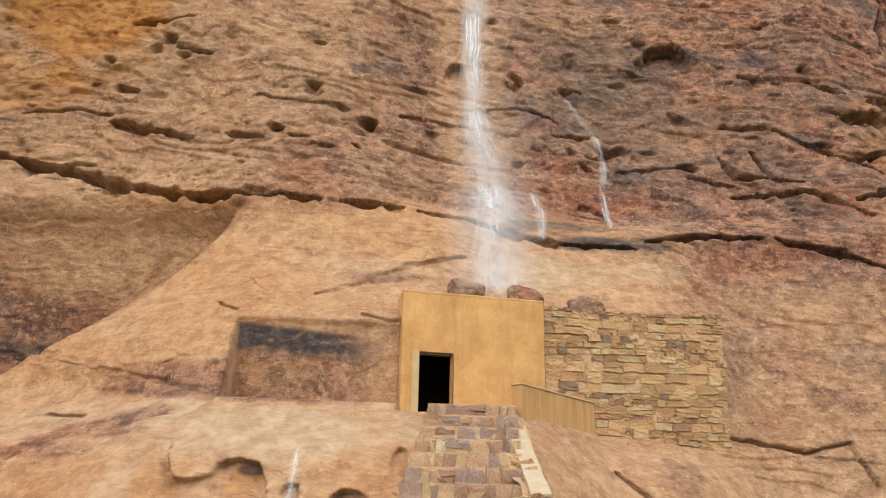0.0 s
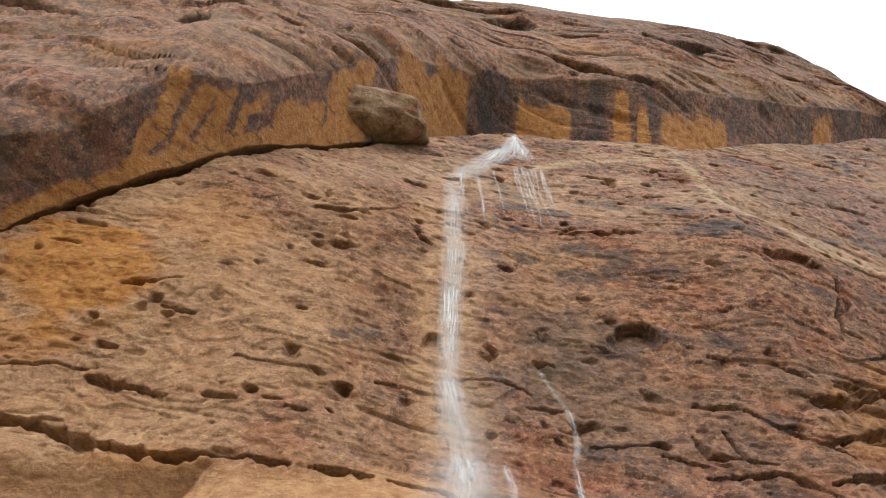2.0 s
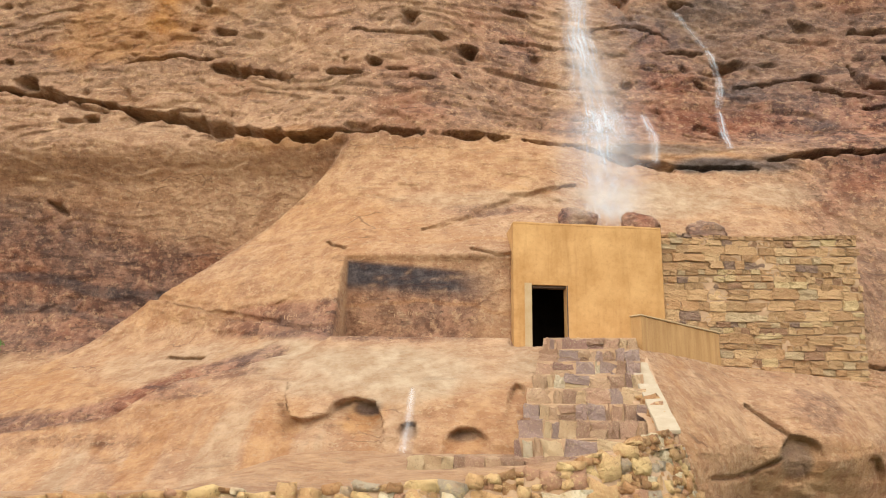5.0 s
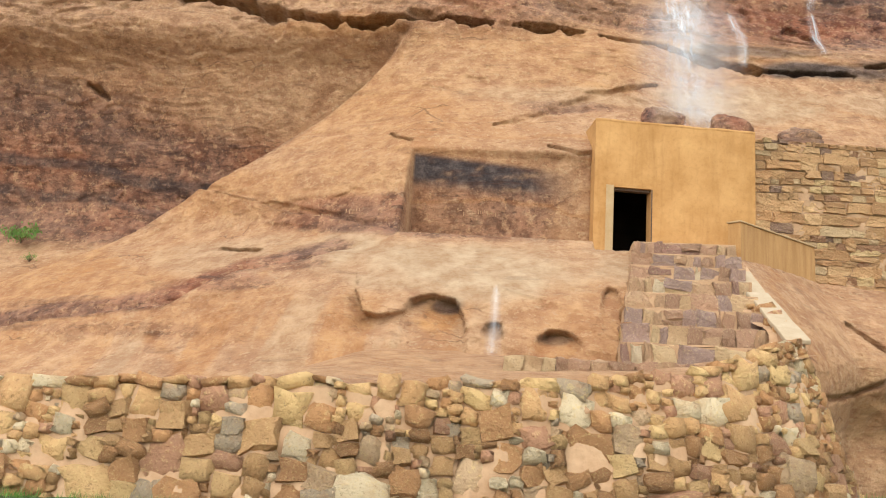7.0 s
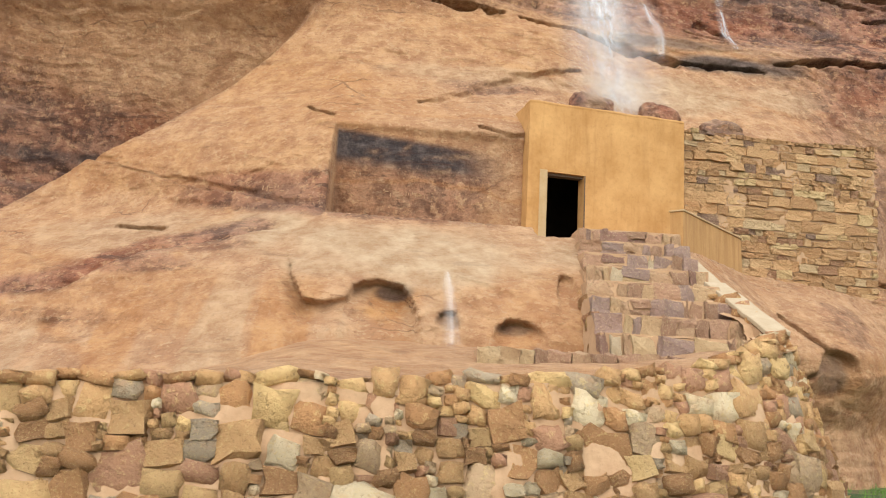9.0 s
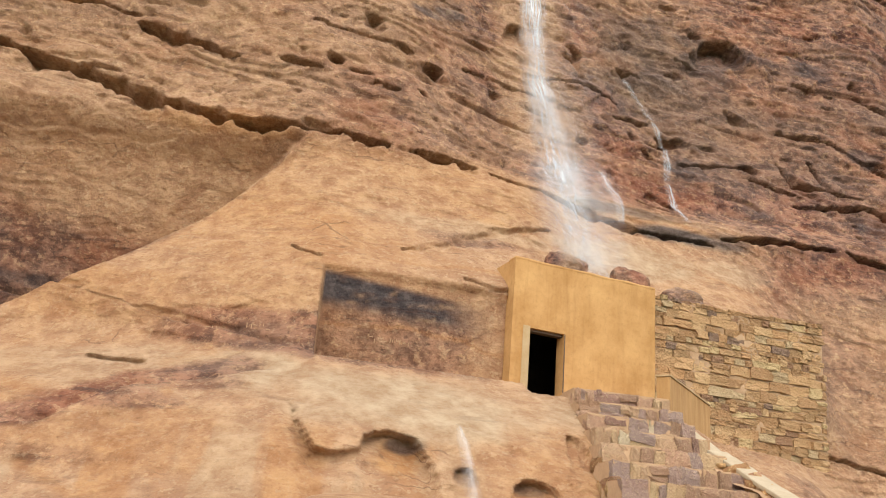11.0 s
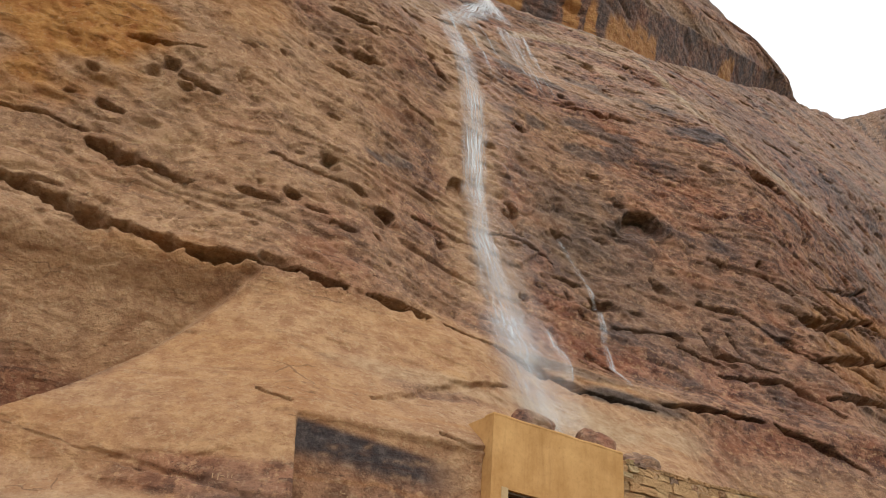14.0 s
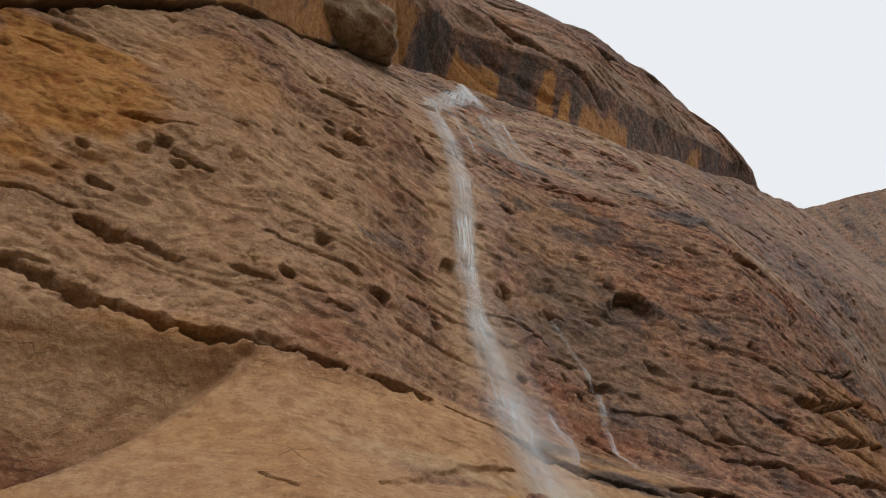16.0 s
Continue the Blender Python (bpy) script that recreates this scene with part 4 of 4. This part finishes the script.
    ob = grid_mesh("terrace", x, y, z, ROCK, dict(tan=0.85 + 0.2 * n1, orange=0.25 + 0.3 * n1, dark=0 * x, pale=0.2 + 0 * x, wet=0.2 + 0 * x))
    tagged(ob, "bare tan rock shelf running back from the retaining wall", "ground", kind="structure")


build_ground()
build_terrace()

# ---- the hut ----
HUT = pose(-0.89, 28.66, 0, 0, 0, 11.5)


def build_hut():
    hut = new("hut")
    hut.matrix_basis = HUT
    tagged(hut, "small flat-roofed hut with ochre mud plaster built against the cliff", "hut")
    z0, z1, deep, wide = 4.9, 10.22, 3.6, 4.98
    d0, d1, dz0, dz1 = 0.6, 1.74, 6.08, 8.17
    bm = bmesh.new()
    for a, b, lo, hi in ((0, d0, z0, z1), (d1, wide, z0, z1), (d0, d1, dz1, z1), (d0, d1, z0, dz0)):
        box(bm, a, b, 0, 0.42, lo, hi)
    bmesh.ops.remove_doubles(bm, verts=bm.verts, dist=0.001)
    part("front_wall", bm, PLASTER, hut)
    for name, a, b in (("side_wall", 0.0, 0.4), ("side_wall", wide - 0.4, wide)):
        bm = bmesh.new()
        box(bm, a, b, 0.423, deep, z0, z1 - 0.01)
        part(name, bm, PLASTER, hut)
    bm = bmesh.new()
    box(bm, 0.403, wide - 0.403, 0.423, deep, z1 - 0.55, z1 - 0.3)
    part("roof", bm, PLASTER, hut)
    # floor and back wall carry the room's shade in their colour
    bm = bmesh.new()
    box(bm, 0.403, wide - 0.403, 0.423, deep, dz0 - 0.3, dz0 - 0.02)
    part("floor_slab", bm, GLOOM, hut)
    bm = bmesh.new()
    box(bm, 0.403, wide - 0.403, deep - 0.3, deep - 0.003, dz0, z1 - 0.56)
    part("back_wall", bm, GLOOM, hut)
    # added dark sheets over walls and ceiling, to keep the doorway black
    for a, b in ((0.403, 0.46), (wide - 0.46, wide - 0.403)):
        bm = bmesh.new()
        box(bm, a, b, 0.43, deep - 0.303, dz0, z1 - 0.56)
        part("shade_lining", bm, GLOOM, hut)
    bm = bmesh.new()
    box(bm, d1 + 0.01, wide - 0.463, 0.424, 0.46, dz0, z1 - 0.56)
    part("shade_lining", bm, GLOOM, hut)
    bm = bmesh.new()
    box(bm, 0.463, wide - 0.463, 0.47, deep - 0.303, z1 - 0.62, z1 - 0.554)
    part("shade_ceiling", bm, GLOOM, hut)
    # rounded plaster rim along the top, a little uneven
    bm = bmesh.new()
    box(bm, -0.006, wide + 0.006, -0.006, 0.45, z1 - 0.05, z1 + 0.05)
    bmesh.ops.subdivide_edges(bm, edges=[e for e in bm.edges if abs((e.verts[0].co - e.verts[1].co).x) > 1], cuts=24)
    soften(bm, 0.035)
    for v in bm.verts:
        v.co.z += 0.03 * noise.noise((v.co.x * 1.4, 0, 3.0))
        v.co.y += 0.015 * noise.noise((v.co.x * 2.4, 5, 3.0))
    part("top_rim", bm, PLASTER, hut, smooth=True)
    # pale worn reveal beside the doorway
    bm = bmesh.new()
    box(bm, d0 - 0.24, d0 - 0.003, -0.012, 0.2, dz0 - 0.3, dz1 + 0.05)
    soften(bm, 0.006, 1)
    part("door_jamb", bm, LIME, hut, "worn pale plaster jamb")
    bm = bmesh.new()
    box(bm, d1 + 0.003, d1 + 0.04, -0.008, 0.1, dz0, dz1)
    part("door_jamb", bm, WOOD, hut, "dark wooden jamb")
    bm = bmesh.new()
    box(bm, d0, d1, 0.1, 0.34, dz1 - 0.07, dz1 - 0.003)
    part("lintel", bm, WOOD, hut, "weathered wooden lintel")
    bm = bmesh.new()
    box(bm, d0 + 0.002, d1 - 0.002, 0.02, 0.4, dz0, dz0 + 0.05)
    soften(bm, 0.012, 1)
    part("threshold", bm, MORTAR, hut)


WALL = pose(3.98, 29.86, 0, 0, 0, 8.6)


def build_stone_wall():
    wall = new("stone_wall")
    tagged(wall, "coursed dry wall of squared tan sandstone blocks joining the hut", "wall", kind="structure")
    length = 6.75
    core_x, core_z = np.meshgrid(np.linspace(0, length - 0.05, 130), np.linspace(4.6, 10.05, 110))
    core_y = 0.015 - 0.025 * fractal(core_x, core_z, 0.7, 4, 171.0) - 0.015 * fractal(core_x, core_z, 0.12, 2, 173.0)
    core = grid_mesh("mortar_face", core_x, core_y, core_z, MORTAR, {}, wall)
    core.matrix_basis = WALL
    bm = bmesh.new()
    box(bm, 0, length - 0.05, 0.14, 0.75, 4.6, 10.03, WALL)
    part("mortar_core", bm, MORTAR, wall)
    kinds = stone_meshes(22, 9, 0.93, ASHLAR, True)
    rng = random.Random(12)
    z = 5.1
    while z < 10.0:
        tall = min(rng.choice((0.17, 0.22, 0.26, 0.3, 0.34)), 10.1 - z)
        s = rng.uniform(-0.1, 0.0)
        end = length + rng.uniform(-0.15, 0.05)
        while s < end - 0.1:
            wide = min(tall * rng.uniform(1.0, 2.6), end - s)
            rise = tall * rng.uniform(0.82, 1.08)
            sag = 0.04 * math.sin(0.9 * s + 2.1 * z) + 0.015 * s
            # a course is now and then split by two thin stones
            layers = 2 if tall > 0.28 and rng.random() < 0.18 else 1
            for k in range(layers):
                ob = new("stone", rng.choice(kinds))
                ob.parent = wall
                ob.matrix_basis = WALL @ pose(s + wide / 2, 0.1 + rng.uniform(-0.03, 0.045), z + sag + rise * (k + 0.5) / layers, rng.uniform(-5, 3), rng.uniform(-3, 3), rng.uniform(-5, 5)) @ Matrix.Diagonal((wide * 1.02, 0.3, rise / layers, 1))
            s += wide + rng.uniform(0.01, 0.05)
        z += tall + 0.012


PARA = pose(2.78, 26.12, 0, 0, 0, math.degrees(math.atan2(3.05, 2.75)))


def build_parapet():
    p = new("parapet_wall")
    p.matrix_basis = PARA
    tagged(p, "low ochre-plastered parapet wall beside the stair head", "wall")
    length = 4.15
    bm = bmesh.new()
    box(bm, 0, length, 0.0, 0.36, 4.4, 6.62)
    bmesh.ops.subdivide_edges(bm, edges=list(bm.edges), cuts=5, use_grid_fill=True)
    for v in bm.verts:
        v.co.y += 0.02 * noise.noise(v.co * 1.3)
    part("body", bm, STAINED, p, smooth=False)
    bm = bmesh.new()
    box(bm, -0.04, length, -0.03, 0.39, 6.623, 6.67)
    soften(bm, 0.02)
    part("coping", bm, LIME, p, "pale plaster coping")


# ---- the stair ----
RISERS, RISE = 8, 0.44
STAIR_Y0, TREAD, STAIR_Z0 = 20.25, 0.78, 2.42


def stair_left(y):
    return -0.75 + 0.135 * (y - 20.2)


def stair_right(y):
    return 2.24 + 0.06 * (y - 20.2)


def build_stair():
    st = new("stone_stair")
    tagged(st, "steep outdoor stair of pink and tan stones set in mortar", "stair")
    kinds = stone_meshes(18, 21, 0.93, STEP, True)
    rng = random.Random(31)
    for i in range(RISERS):
        y = STAIR_Y0 + i * TREAD
        z = STAIR_Z0 + i * RISE
        a, b = stair_left(y), stair_right(y)
        bm = bmesh.new()
        box(bm, a, b, y + 0.025, y + TREAD + (1.4 if i == RISERS - 1 else 0.35), z - 1.2, z + RISE - 0.05)
        step = part("step", bm, MORTAR, st)
        bm = bmesh.new()
        box(bm, a, b, y + 0.03, y + TREAD + 0.12, z + RISE - 0.047, z + RISE - 0.012)
        bmesh.ops.subdivide_edges(bm, edges=[e for e in bm.edges if abs((e.verts[0].co - e.verts[1].co).x) > 1], cuts=16)
        for v in bm.verts:
            v.co.y += 0.03 * noise.noise((v.co.x * 2.2, i * 3.0, 0))
            v.co.z += 0.018 * noise.noise((v.co.x * 1.7, i * 5.0, 9))
        part("tread", bm, MORTAR, st)
        s = a
        while s < b - 0.08:
            w = min(rng.choice((0.13, 0.18, 0.24, 0.3, 0.38, 0.5)) * rng.uniform(0.85, 1.15), b - s)
            layers = 2 if w > 0.22 and rng.random() < 0.3 else 1
            for k in range(layers):
                high = (RISE - 0.03) / layers * rng.uniform(0.78, 1.02)
                ob = new("stone", rng.choice(kinds))
                ob.parent = st
                ob.matrix_basis = pose(s + w / 2, y + 0.125 + rng.uniform(-0.03, 0.025), z - 0.02 + (RISE - 0.03) * (k + 0.5) / layers, rng.uniform(-10, 2), rng.uniform(-8, 8), rng.uniform(-7, 7)) @ Matrix.Diagonal((w * 1.08, 0.3, high * 1.12, 1))
            s += w + rng.uniform(0.005, 0.05)
        # flat stones let into the tread
        for _ in range(9):
            ob = new("tread_stone", rng.choice(kinds))
            ob.parent = st
            ob.matrix_basis = pose(rng.uniform(a + 0.15, b - 0.15), y + rng.uniform(0.3, TREAD - 0.05), z + RISE - 0.05, rng.uniform(-3, 3), rng.uniform(-3, 3), rng.uniform(0, 90)) @ Matrix.Diagonal((rng.uniform(0.2, 0.42), rng.uniform(0.2, 0.35), 0.1, 1))
    # the wide lowest course in front of the rock
    s = -3.0
    while s < 1.6:
        w = rng.uniform(0.2, 0.42)
        ob = new("stone", rng.choice(kinds))
        ob.parent = st
        ob.matrix_basis = pose(s + w / 2, 19.95, 2.26, rng.uniform(-4, 4), rng.uniform(-4, 4), rng.uniform(-6, 6)) @ Matrix.Diagonal((w, 0.34, 0.34, 1))
        s += w + 0.012
    bm = bmesh.new()
    box(bm, -3.0, 1.6, 19.95, 20.7, 1.6, 2.42)
    part("lowest_step", bm, MORTAR, st)
    # left flank of rubble
    kin = stone_meshes(10, 25, 0.7, RUBBLE)
    for i in range(46):
        y = rng.uniform(20.6, 26.2)
        top = STAIR_Z0 + (y - STAIR_Y0) / TREAD * RISE
        z = top - rng.uniform(0.1, 1.3)
        if z < 2.2:
            continue
        ob = new("flank_stone", rng.choice(kin))
        ob.parent = st
        ob.matrix_basis = pose(stair_left(y) - 0.02, y, z, rng.uniform(-20, 20), rng.uniform(-20, 20), 90 + rng.uniform(-20, 20)) @ Matrix.Diagonal((rng.uniform(0.3, 0.5), 0.22, rng.uniform(0.22, 0.36), 1))


def build_cheek():
    ch = new("stair_cheek")
    tagged(ch, "rubble cheek wall beside the stair under pale coping slabs", "wall")
    bm = bmesh.new()
    prof = [(20.1, 1.2), (26.3, 1.2), (26.3, 5.62), (24.9, 5.0), (20.4, 3.05), (20.1, 2.85)]
    for xx in (2.28, 2.68):
        vs = [bm.verts.new((xx - 0.03 * (20 - a) , a, b)) for a, b in prof]
        bm.faces.new(vs)
    bm.verts.ensure_lookup_table()
    for i in range(6):
        j = (i + 1) % 6
        bm.faces.new((bm.verts[i], bm.verts[j], bm.verts[6 + j], bm.verts[6 + i]))
    part("body", bm, MORTAR, ch)
    for (ya, za), (yb, zb) in (((24.95, 5.14), (23.35, 4.36)), ((23.2, 4.36), (20.05, 3.03))):
        bm = bmesh.new()
        l = math.hypot(ya - yb, za - zb)
        box(bm, 2.27, 2.74, 0, l, -0.09, 0.0, Matrix.Translation((0, yb, zb)) @ Matrix.Rotation(math.atan2(za - zb, ya - yb), 4, "X"))
        bmesh.ops.subdivide_edges(bm, edges=[e for e in bm.edges if (e.verts[0].co - e.verts[1].co).length > 1], cuts=8)
        soften(bm, 0.02)
        for v in bm.verts:
            v.co += 0.02 * Vector((noise.noise(v.co * 1.5), 0, noise.noise(v.co * 1.9)))
        part("coping_slab", bm, COPING, ch, "pale worn coping slab", smooth=True)


build_hut()
build_parapet()
build_cheek()


# ---- water ----
def strand(name, line, half, material, rows=90, cols=14, off=0.12, strength=1.0, seed=0, parent=None, falls=()):
    """A sheet of falling water down the cliff along line (x, z), half wide at each of its places."""
    t = np.linspace(0, 1, rows)
    k = np.linspace(0, 1, len(line))
    lx, lz, lw = np.interp(t, k, [p[0] for p in line]), np.interp(t, k, [p[1] for p in line]), np.interp(t, k, half)
    u = np.linspace(-1, 1, cols)
    x = lx[:, None] + u[None] * lw[:, None]
    z = np.tile(lz[:, None], (1, cols))
    x = x + 0.12 * lw[:, None] * fractal(x * 1.0, z, 1.5, 3, 101.0 + seed)
    y = cliff_y(x, z) + 0.5 * relief(x, z)
    for _ in range(6):
        y[1:-1] = np.minimum(y[1:-1], (y[:-2] + y[2:]) / 2)
    y = y - off * (1 + 0.7 * (1 - u[None] ** 2)) + 0.06 * fractal(x, z * 0.3, 0.4, 3, 105.0 + seed)
    body = strength * (1 - np.abs(u[None]) ** 2.2) * (0.8 + 0.35 * fractal(x * 0.2, z, 2.0, 3, 107.0 + seed)) * np.minimum(1, np.minimum(t, 1 - t)[:, None] * 14) * (1 - 0.3 * t[:, None])
    if falls:
        # white where it bursts off each ledge, thinning as it drops to the next
        burst = sum(np.exp(-np.maximum(f - z, 0) / 1.5) * sstep(f + 1.0, f - 0.4, z) for f in falls)
        body = body * (0.66 + 0.42 * np.clip(burst, 0, 1))
    ob = grid_mesh(name, x, y, z, material, dict(body=body), parent)
    uv = ob.data.uv_layers.new(name="UVMap")
    idx = np.zeros(len(ob.data.loops), dtype=np.int32)
    ob.data.loops.foreach_get("vertex_index", idx)
    length = np.abs(lz[0] - lz[-1])
    co = np.stack([np.tile(u * np.mean(lw), (rows, 1)) + seed, np.tile((t * length)[:, None], (1, cols)) / 3 + seed], -1).reshape(-1, 2)
    uv.data.foreach_set("uv", co[idx].astype(np.float32).ravel())
    return ob


LEDGE_Z = (40.4, 27.6, 21.2, 16.6)


def build_waterfall():
    fall = new("waterfall")
    tagged(fall, "thin white waterfall pouring down the sandstone face", "waterfall")
    main = [(2.05, 41.2), (2.05, 34), (2.0, 28), (1.9, 24.5), (1.9, 21.8), (2.3, 19), (2.7, 16.7), (2.6, 14.6), (2.5, 12.4), (2.5, 10.5)]
    half = [0.85, 0.8, 0.8, 0.65, 0.7, 0.95, 1.3, 1.3, 1.25, 0.9]
    strand("main_sheet", main, half, WATER, 300, 30, 0.16, 0.95, 0, fall, LEDGE_Z)
    strand("core_sheet", main, [0.6 * h for h in half], WATER, 300, 20, 0.32, 0.6, 3, fall, LEDGE_Z)
    strand("mist", main[3:], [1.4 * h + 0.2 for h in half[3:]], MIST, 140, 20, 0.55, 0.16, 5, fall)
    strand("mist", main[6:], [1.5 * h + 0.3 for h in half[6:]], MIST, 80, 20, 0.9, 0.16, 6, fall)
    strand("head_veil", [(7.2, 52.4), (6.6, 49.5), (5.0, 46), (3.3, 43), (2.3, 41.0)], [0.25, 0.7, 1.3, 1.4, 0.9], VEIL, 80, 24, 0.15, 0.9, 7, fall)
    strand("head_veil", [(7.2, 52.4), (7.4, 49), (7.2, 46.2)], [0.2, 0.9, 1.4], VEIL, 60, 20, 0.15, 0.8, 9, fall)
    strand("side_strand", [(4.4, 16.9), (4.7, 15.8), (4.6, 14.0)], [0.25, 0.3, 0.2], WATER, 40, 8, 0.3, 0.85, 11, fall)
    rng = random.Random(19)
    for i in range(17):
        a = rng.choice((-0.6, 3.1, 4.2, 5.4, 6.6, 7.1, 7.4, 8.2)) + rng.uniform(-0.5, 0.5)
        za = 42.5 + 0.35 * a + rng.uniform(-0.8, 0.8)
        zb = za - (rng.uniform(4, 12) if a > 2 else 2)
        w = rng.uniform(0.06, 0.17)
        strand("trickle", [(a, za), (a + rng.uniform(-0.1, 0.25), (za + zb) / 2), (a + rng.uniform(0, 0.4), zb)], [w, w, w * 0.4], VEIL, 60, 6, 0.12, 0.6, 20 + i, fall)
    for i, (a, b) in enumerate((((6.4, 23.2), (7.7, 21.0)), ((7.7, 21.0), (8.0, 19.4)), ((8.0, 19.4), (7.7, 17.4)), ((7.7, 17.4), (7.6, 14.8)))):
        strand("thin_run", [a, ((a[0] + b[0]) / 2 + 0.1, (a[1] + b[1]) / 2), b], [0.16, 0.24, 0.16], SPRAY, 40, 8, 0.12, 0.9, 40 + i, fall)
    spout = new("small_spout")
    tagged(spout, "thin spout of water splashing off the lower rock", "waterfall")
    strand("jet", [(-3.4, 4.3), (-3.38, 3.9), (-3.35, 3.2), (-3.33, 2.5)], [0.06, 0.14, 0.15, 0.24], VEIL, 60, 10, 0.25, 0.6, 60, spout)


build_waterfall()


def build_boulder(name, x, y, z, sx, sy, sz, seed, label, fields):
    """A boulder: a lumpy rounded block."""
    u = np.linspace(0, 2 * np.pi, 60)
    v = np.linspace(0.02, np.pi - 0.02, 36)
    uu, vv = np.meshgrid(u, v)
    cx, cy, cz = np.cos(uu) * np.sin(vv), np.sin(uu) * np.sin(vv), np.cos(vv)
    r = 1 + 0.2 * grain3(cx * 1.6 + seed, cy * 1.6, cz * 1.6) + 0.08 * grain3(cx * 4 + seed, cy * 4, cz * 4)
    px, py, pz = (np.sign(c) * np.abs(c) ** 0.85 for c in (cx, cy, cz))
    pz = pz * (1 - 0.45 * px)
    n = fractal(cx * sx, cz * sz, 0.7, 3, seed)
    ob = grid_mesh(name, x + px * r * sx, y + py * r * sy, z + pz * r * sz, ROCK, {k: c + 0.3 * n for k, c in fields.items()})
    tagged(ob, label, "boulder")


dull = dict(tan=0.3, orange=0.0, dark=0.1, pale=0.1, wet=0.5)
for bx, by, bz, s in ((1.35, 30.7, 10.75, 0.62), (3.45, 30.4, 10.45, 0.6), (5.9, 31.6, 10.4, 0.7), (0.2, 30.9, 10.3, 0.5)):
    build_boulder("boulder", bx, by, bz, s * 1.1, s, s * 0.8, bx * 3, "dark wet rounded boulder below the waterfall", dull)
build_boulder("boulder", -5.6, 46.5, 47.4, 6.2, 2.6, 1.6, 5.0, "grey jammed boulder under the cliff's overhang", dict(tan=0.25, orange=0.0, dark=0.35, pale=0.3, wet=0.2))

build_boulder("far_knoll", 124, 108, 101, 26, 14, 15, 8.0, "far rounded sandstone knoll beyond the cliff", dict(tan=0.2, orange=0.0, dark=0.35, pale=0.0, wet=0.1))

# ---- plants ----


def build_bush(name, x, y, z, size, count, label):
    rng = random.Random(int(x * 10))
    bush = new(name)
    bush.location = (x, y, z)
    tagged(bush, label, "bush")
    bm = bmesh.new()
    tips = []
    for i in range(9):
        a, r = rng.uniform(0, 6.28), rng.uniform(0.3, 1) * size
        tip = Vector((math.cos(a) * r, math.sin(a) * r * 0.6, rng.uniform(0.3, 0.8) * size))
        tips.append(tip)
        side = tip.cross(Vector((0, 0, 1))).normalized() * 0.02
        q = [bm.verts.new(p) for p in (-side, side, tip + side * 0.3, tip - side * 0.3)]
        bm.faces.new(q)
    part("stems", bm, WOOD, bush)
    bm = bmesh.new()
    for i in range(count):
        c = rng.choice(tips) * rng.uniform(0.5, 1.1) + Vector((rng.gauss(0, 0.16), rng.gauss(0, 0.12), rng.gauss(0, 0.1))) * size
        m = Matrix.Translation(c) @ Euler((rng.uniform(0, 6), rng.uniform(0, 6), rng.uniform(0, 6))).to_matrix().to_4x4()
        s = size * rng.uniform(0.05, 0.1)
        bm.faces.new([bm.verts.new(m @ Vector(p)) for p in ((-s, 0, 0), (0, -s * 0.4, 0), (s, 0, 0), (0, s * 0.4, 0))])
    part("leaves", bm, LEAF, bush)


def build_grass():
    rng = random.Random(3)
    pts, outw, along = wall_plan()
    bm = bmesh.new()
    clumps = [(rng.uniform(-12, 3), None) for _ in range(80)] + [(rng.uniform(4, 14), rng.uniform(19, 30)) for _ in range(220)]
    for x, y in clumps:
        if y is None:
            y = np.interp(x, pts[:, 0], pts[:, 1]) - abs(rng.gauss(0.1, 0.25))
        for _ in range(26):
            a, b = x + rng.gauss(0, 0.12), y + rng.gauss(0, 0.07)
            h, t = rng.uniform(0.05, 0.2), rng.uniform(0, 6.28)
            d = Vector((math.cos(t), math.sin(t), 0)) * 0.008
            o = Vector((a, b, GROUND_Z))
            lean = Vector((rng.gauss(0, 0.05), rng.gauss(0, 0.05), h))
            bm.faces.new([bm.verts.new(o - d), bm.verts.new(o + d), bm.verts.new(o + lean)])
    tagged(part("grass_tufts", bm, LEAF), "short green grass tufts along the wall foot", "grass", kind="stuff")


build_bush("bush", -22.6, 34.9, 6.75, 0.9, 500, "small green bush growing on a rock ledge")
build_bush("bush", -21.6, 34.0, 5.9, 0.4, 160, "small green bush growing on a rock ledge")
build_bush("shrub", -17.7, 59.4, 81.6, 1.3, 500, "dark shrub on the cliff's skyline")
build_grass()


def build_chalk():
    """Scratched pale marks that cannot be read, as short bars on the recess wall."""
    rng = random.Random(6)
    for name, x0, z0, count in (("chalk_marks", -4.9, 7.28, 11), ("chalk_marks", -8.3, 7.02, 6), ("chalk_marks", -9.3, 7.0, 5)):
        marks = new(name)
        tagged(marks, "pale scratched marks on the varnished rock", "graffiti")
        for i in range(count):
            x, z = x0 + i * 0.11 + rng.uniform(-0.03, 0.03), z0 + rng.uniform(-0.07, 0.07)
            y = float(cliff_y(np.array([x]), np.array([z]))[0] + relief(np.array([x]), np.array([z]))[0]) - 0.02
            w, h = rng.choice(((0.02, 0.13), (0.1, 0.02), (0.02, 0.08)))
            bm = bmesh.new()
            box(bm, x - w / 2, x + w / 2, y - 0.01, y + 0.06, z - h / 2, z + h / 2)
            part("stroke", bm, MORTAR, marks)


build_chalk()

# ---- stone pieces ----
build_stair()
build_stone_wall()
build_retaining_wall()
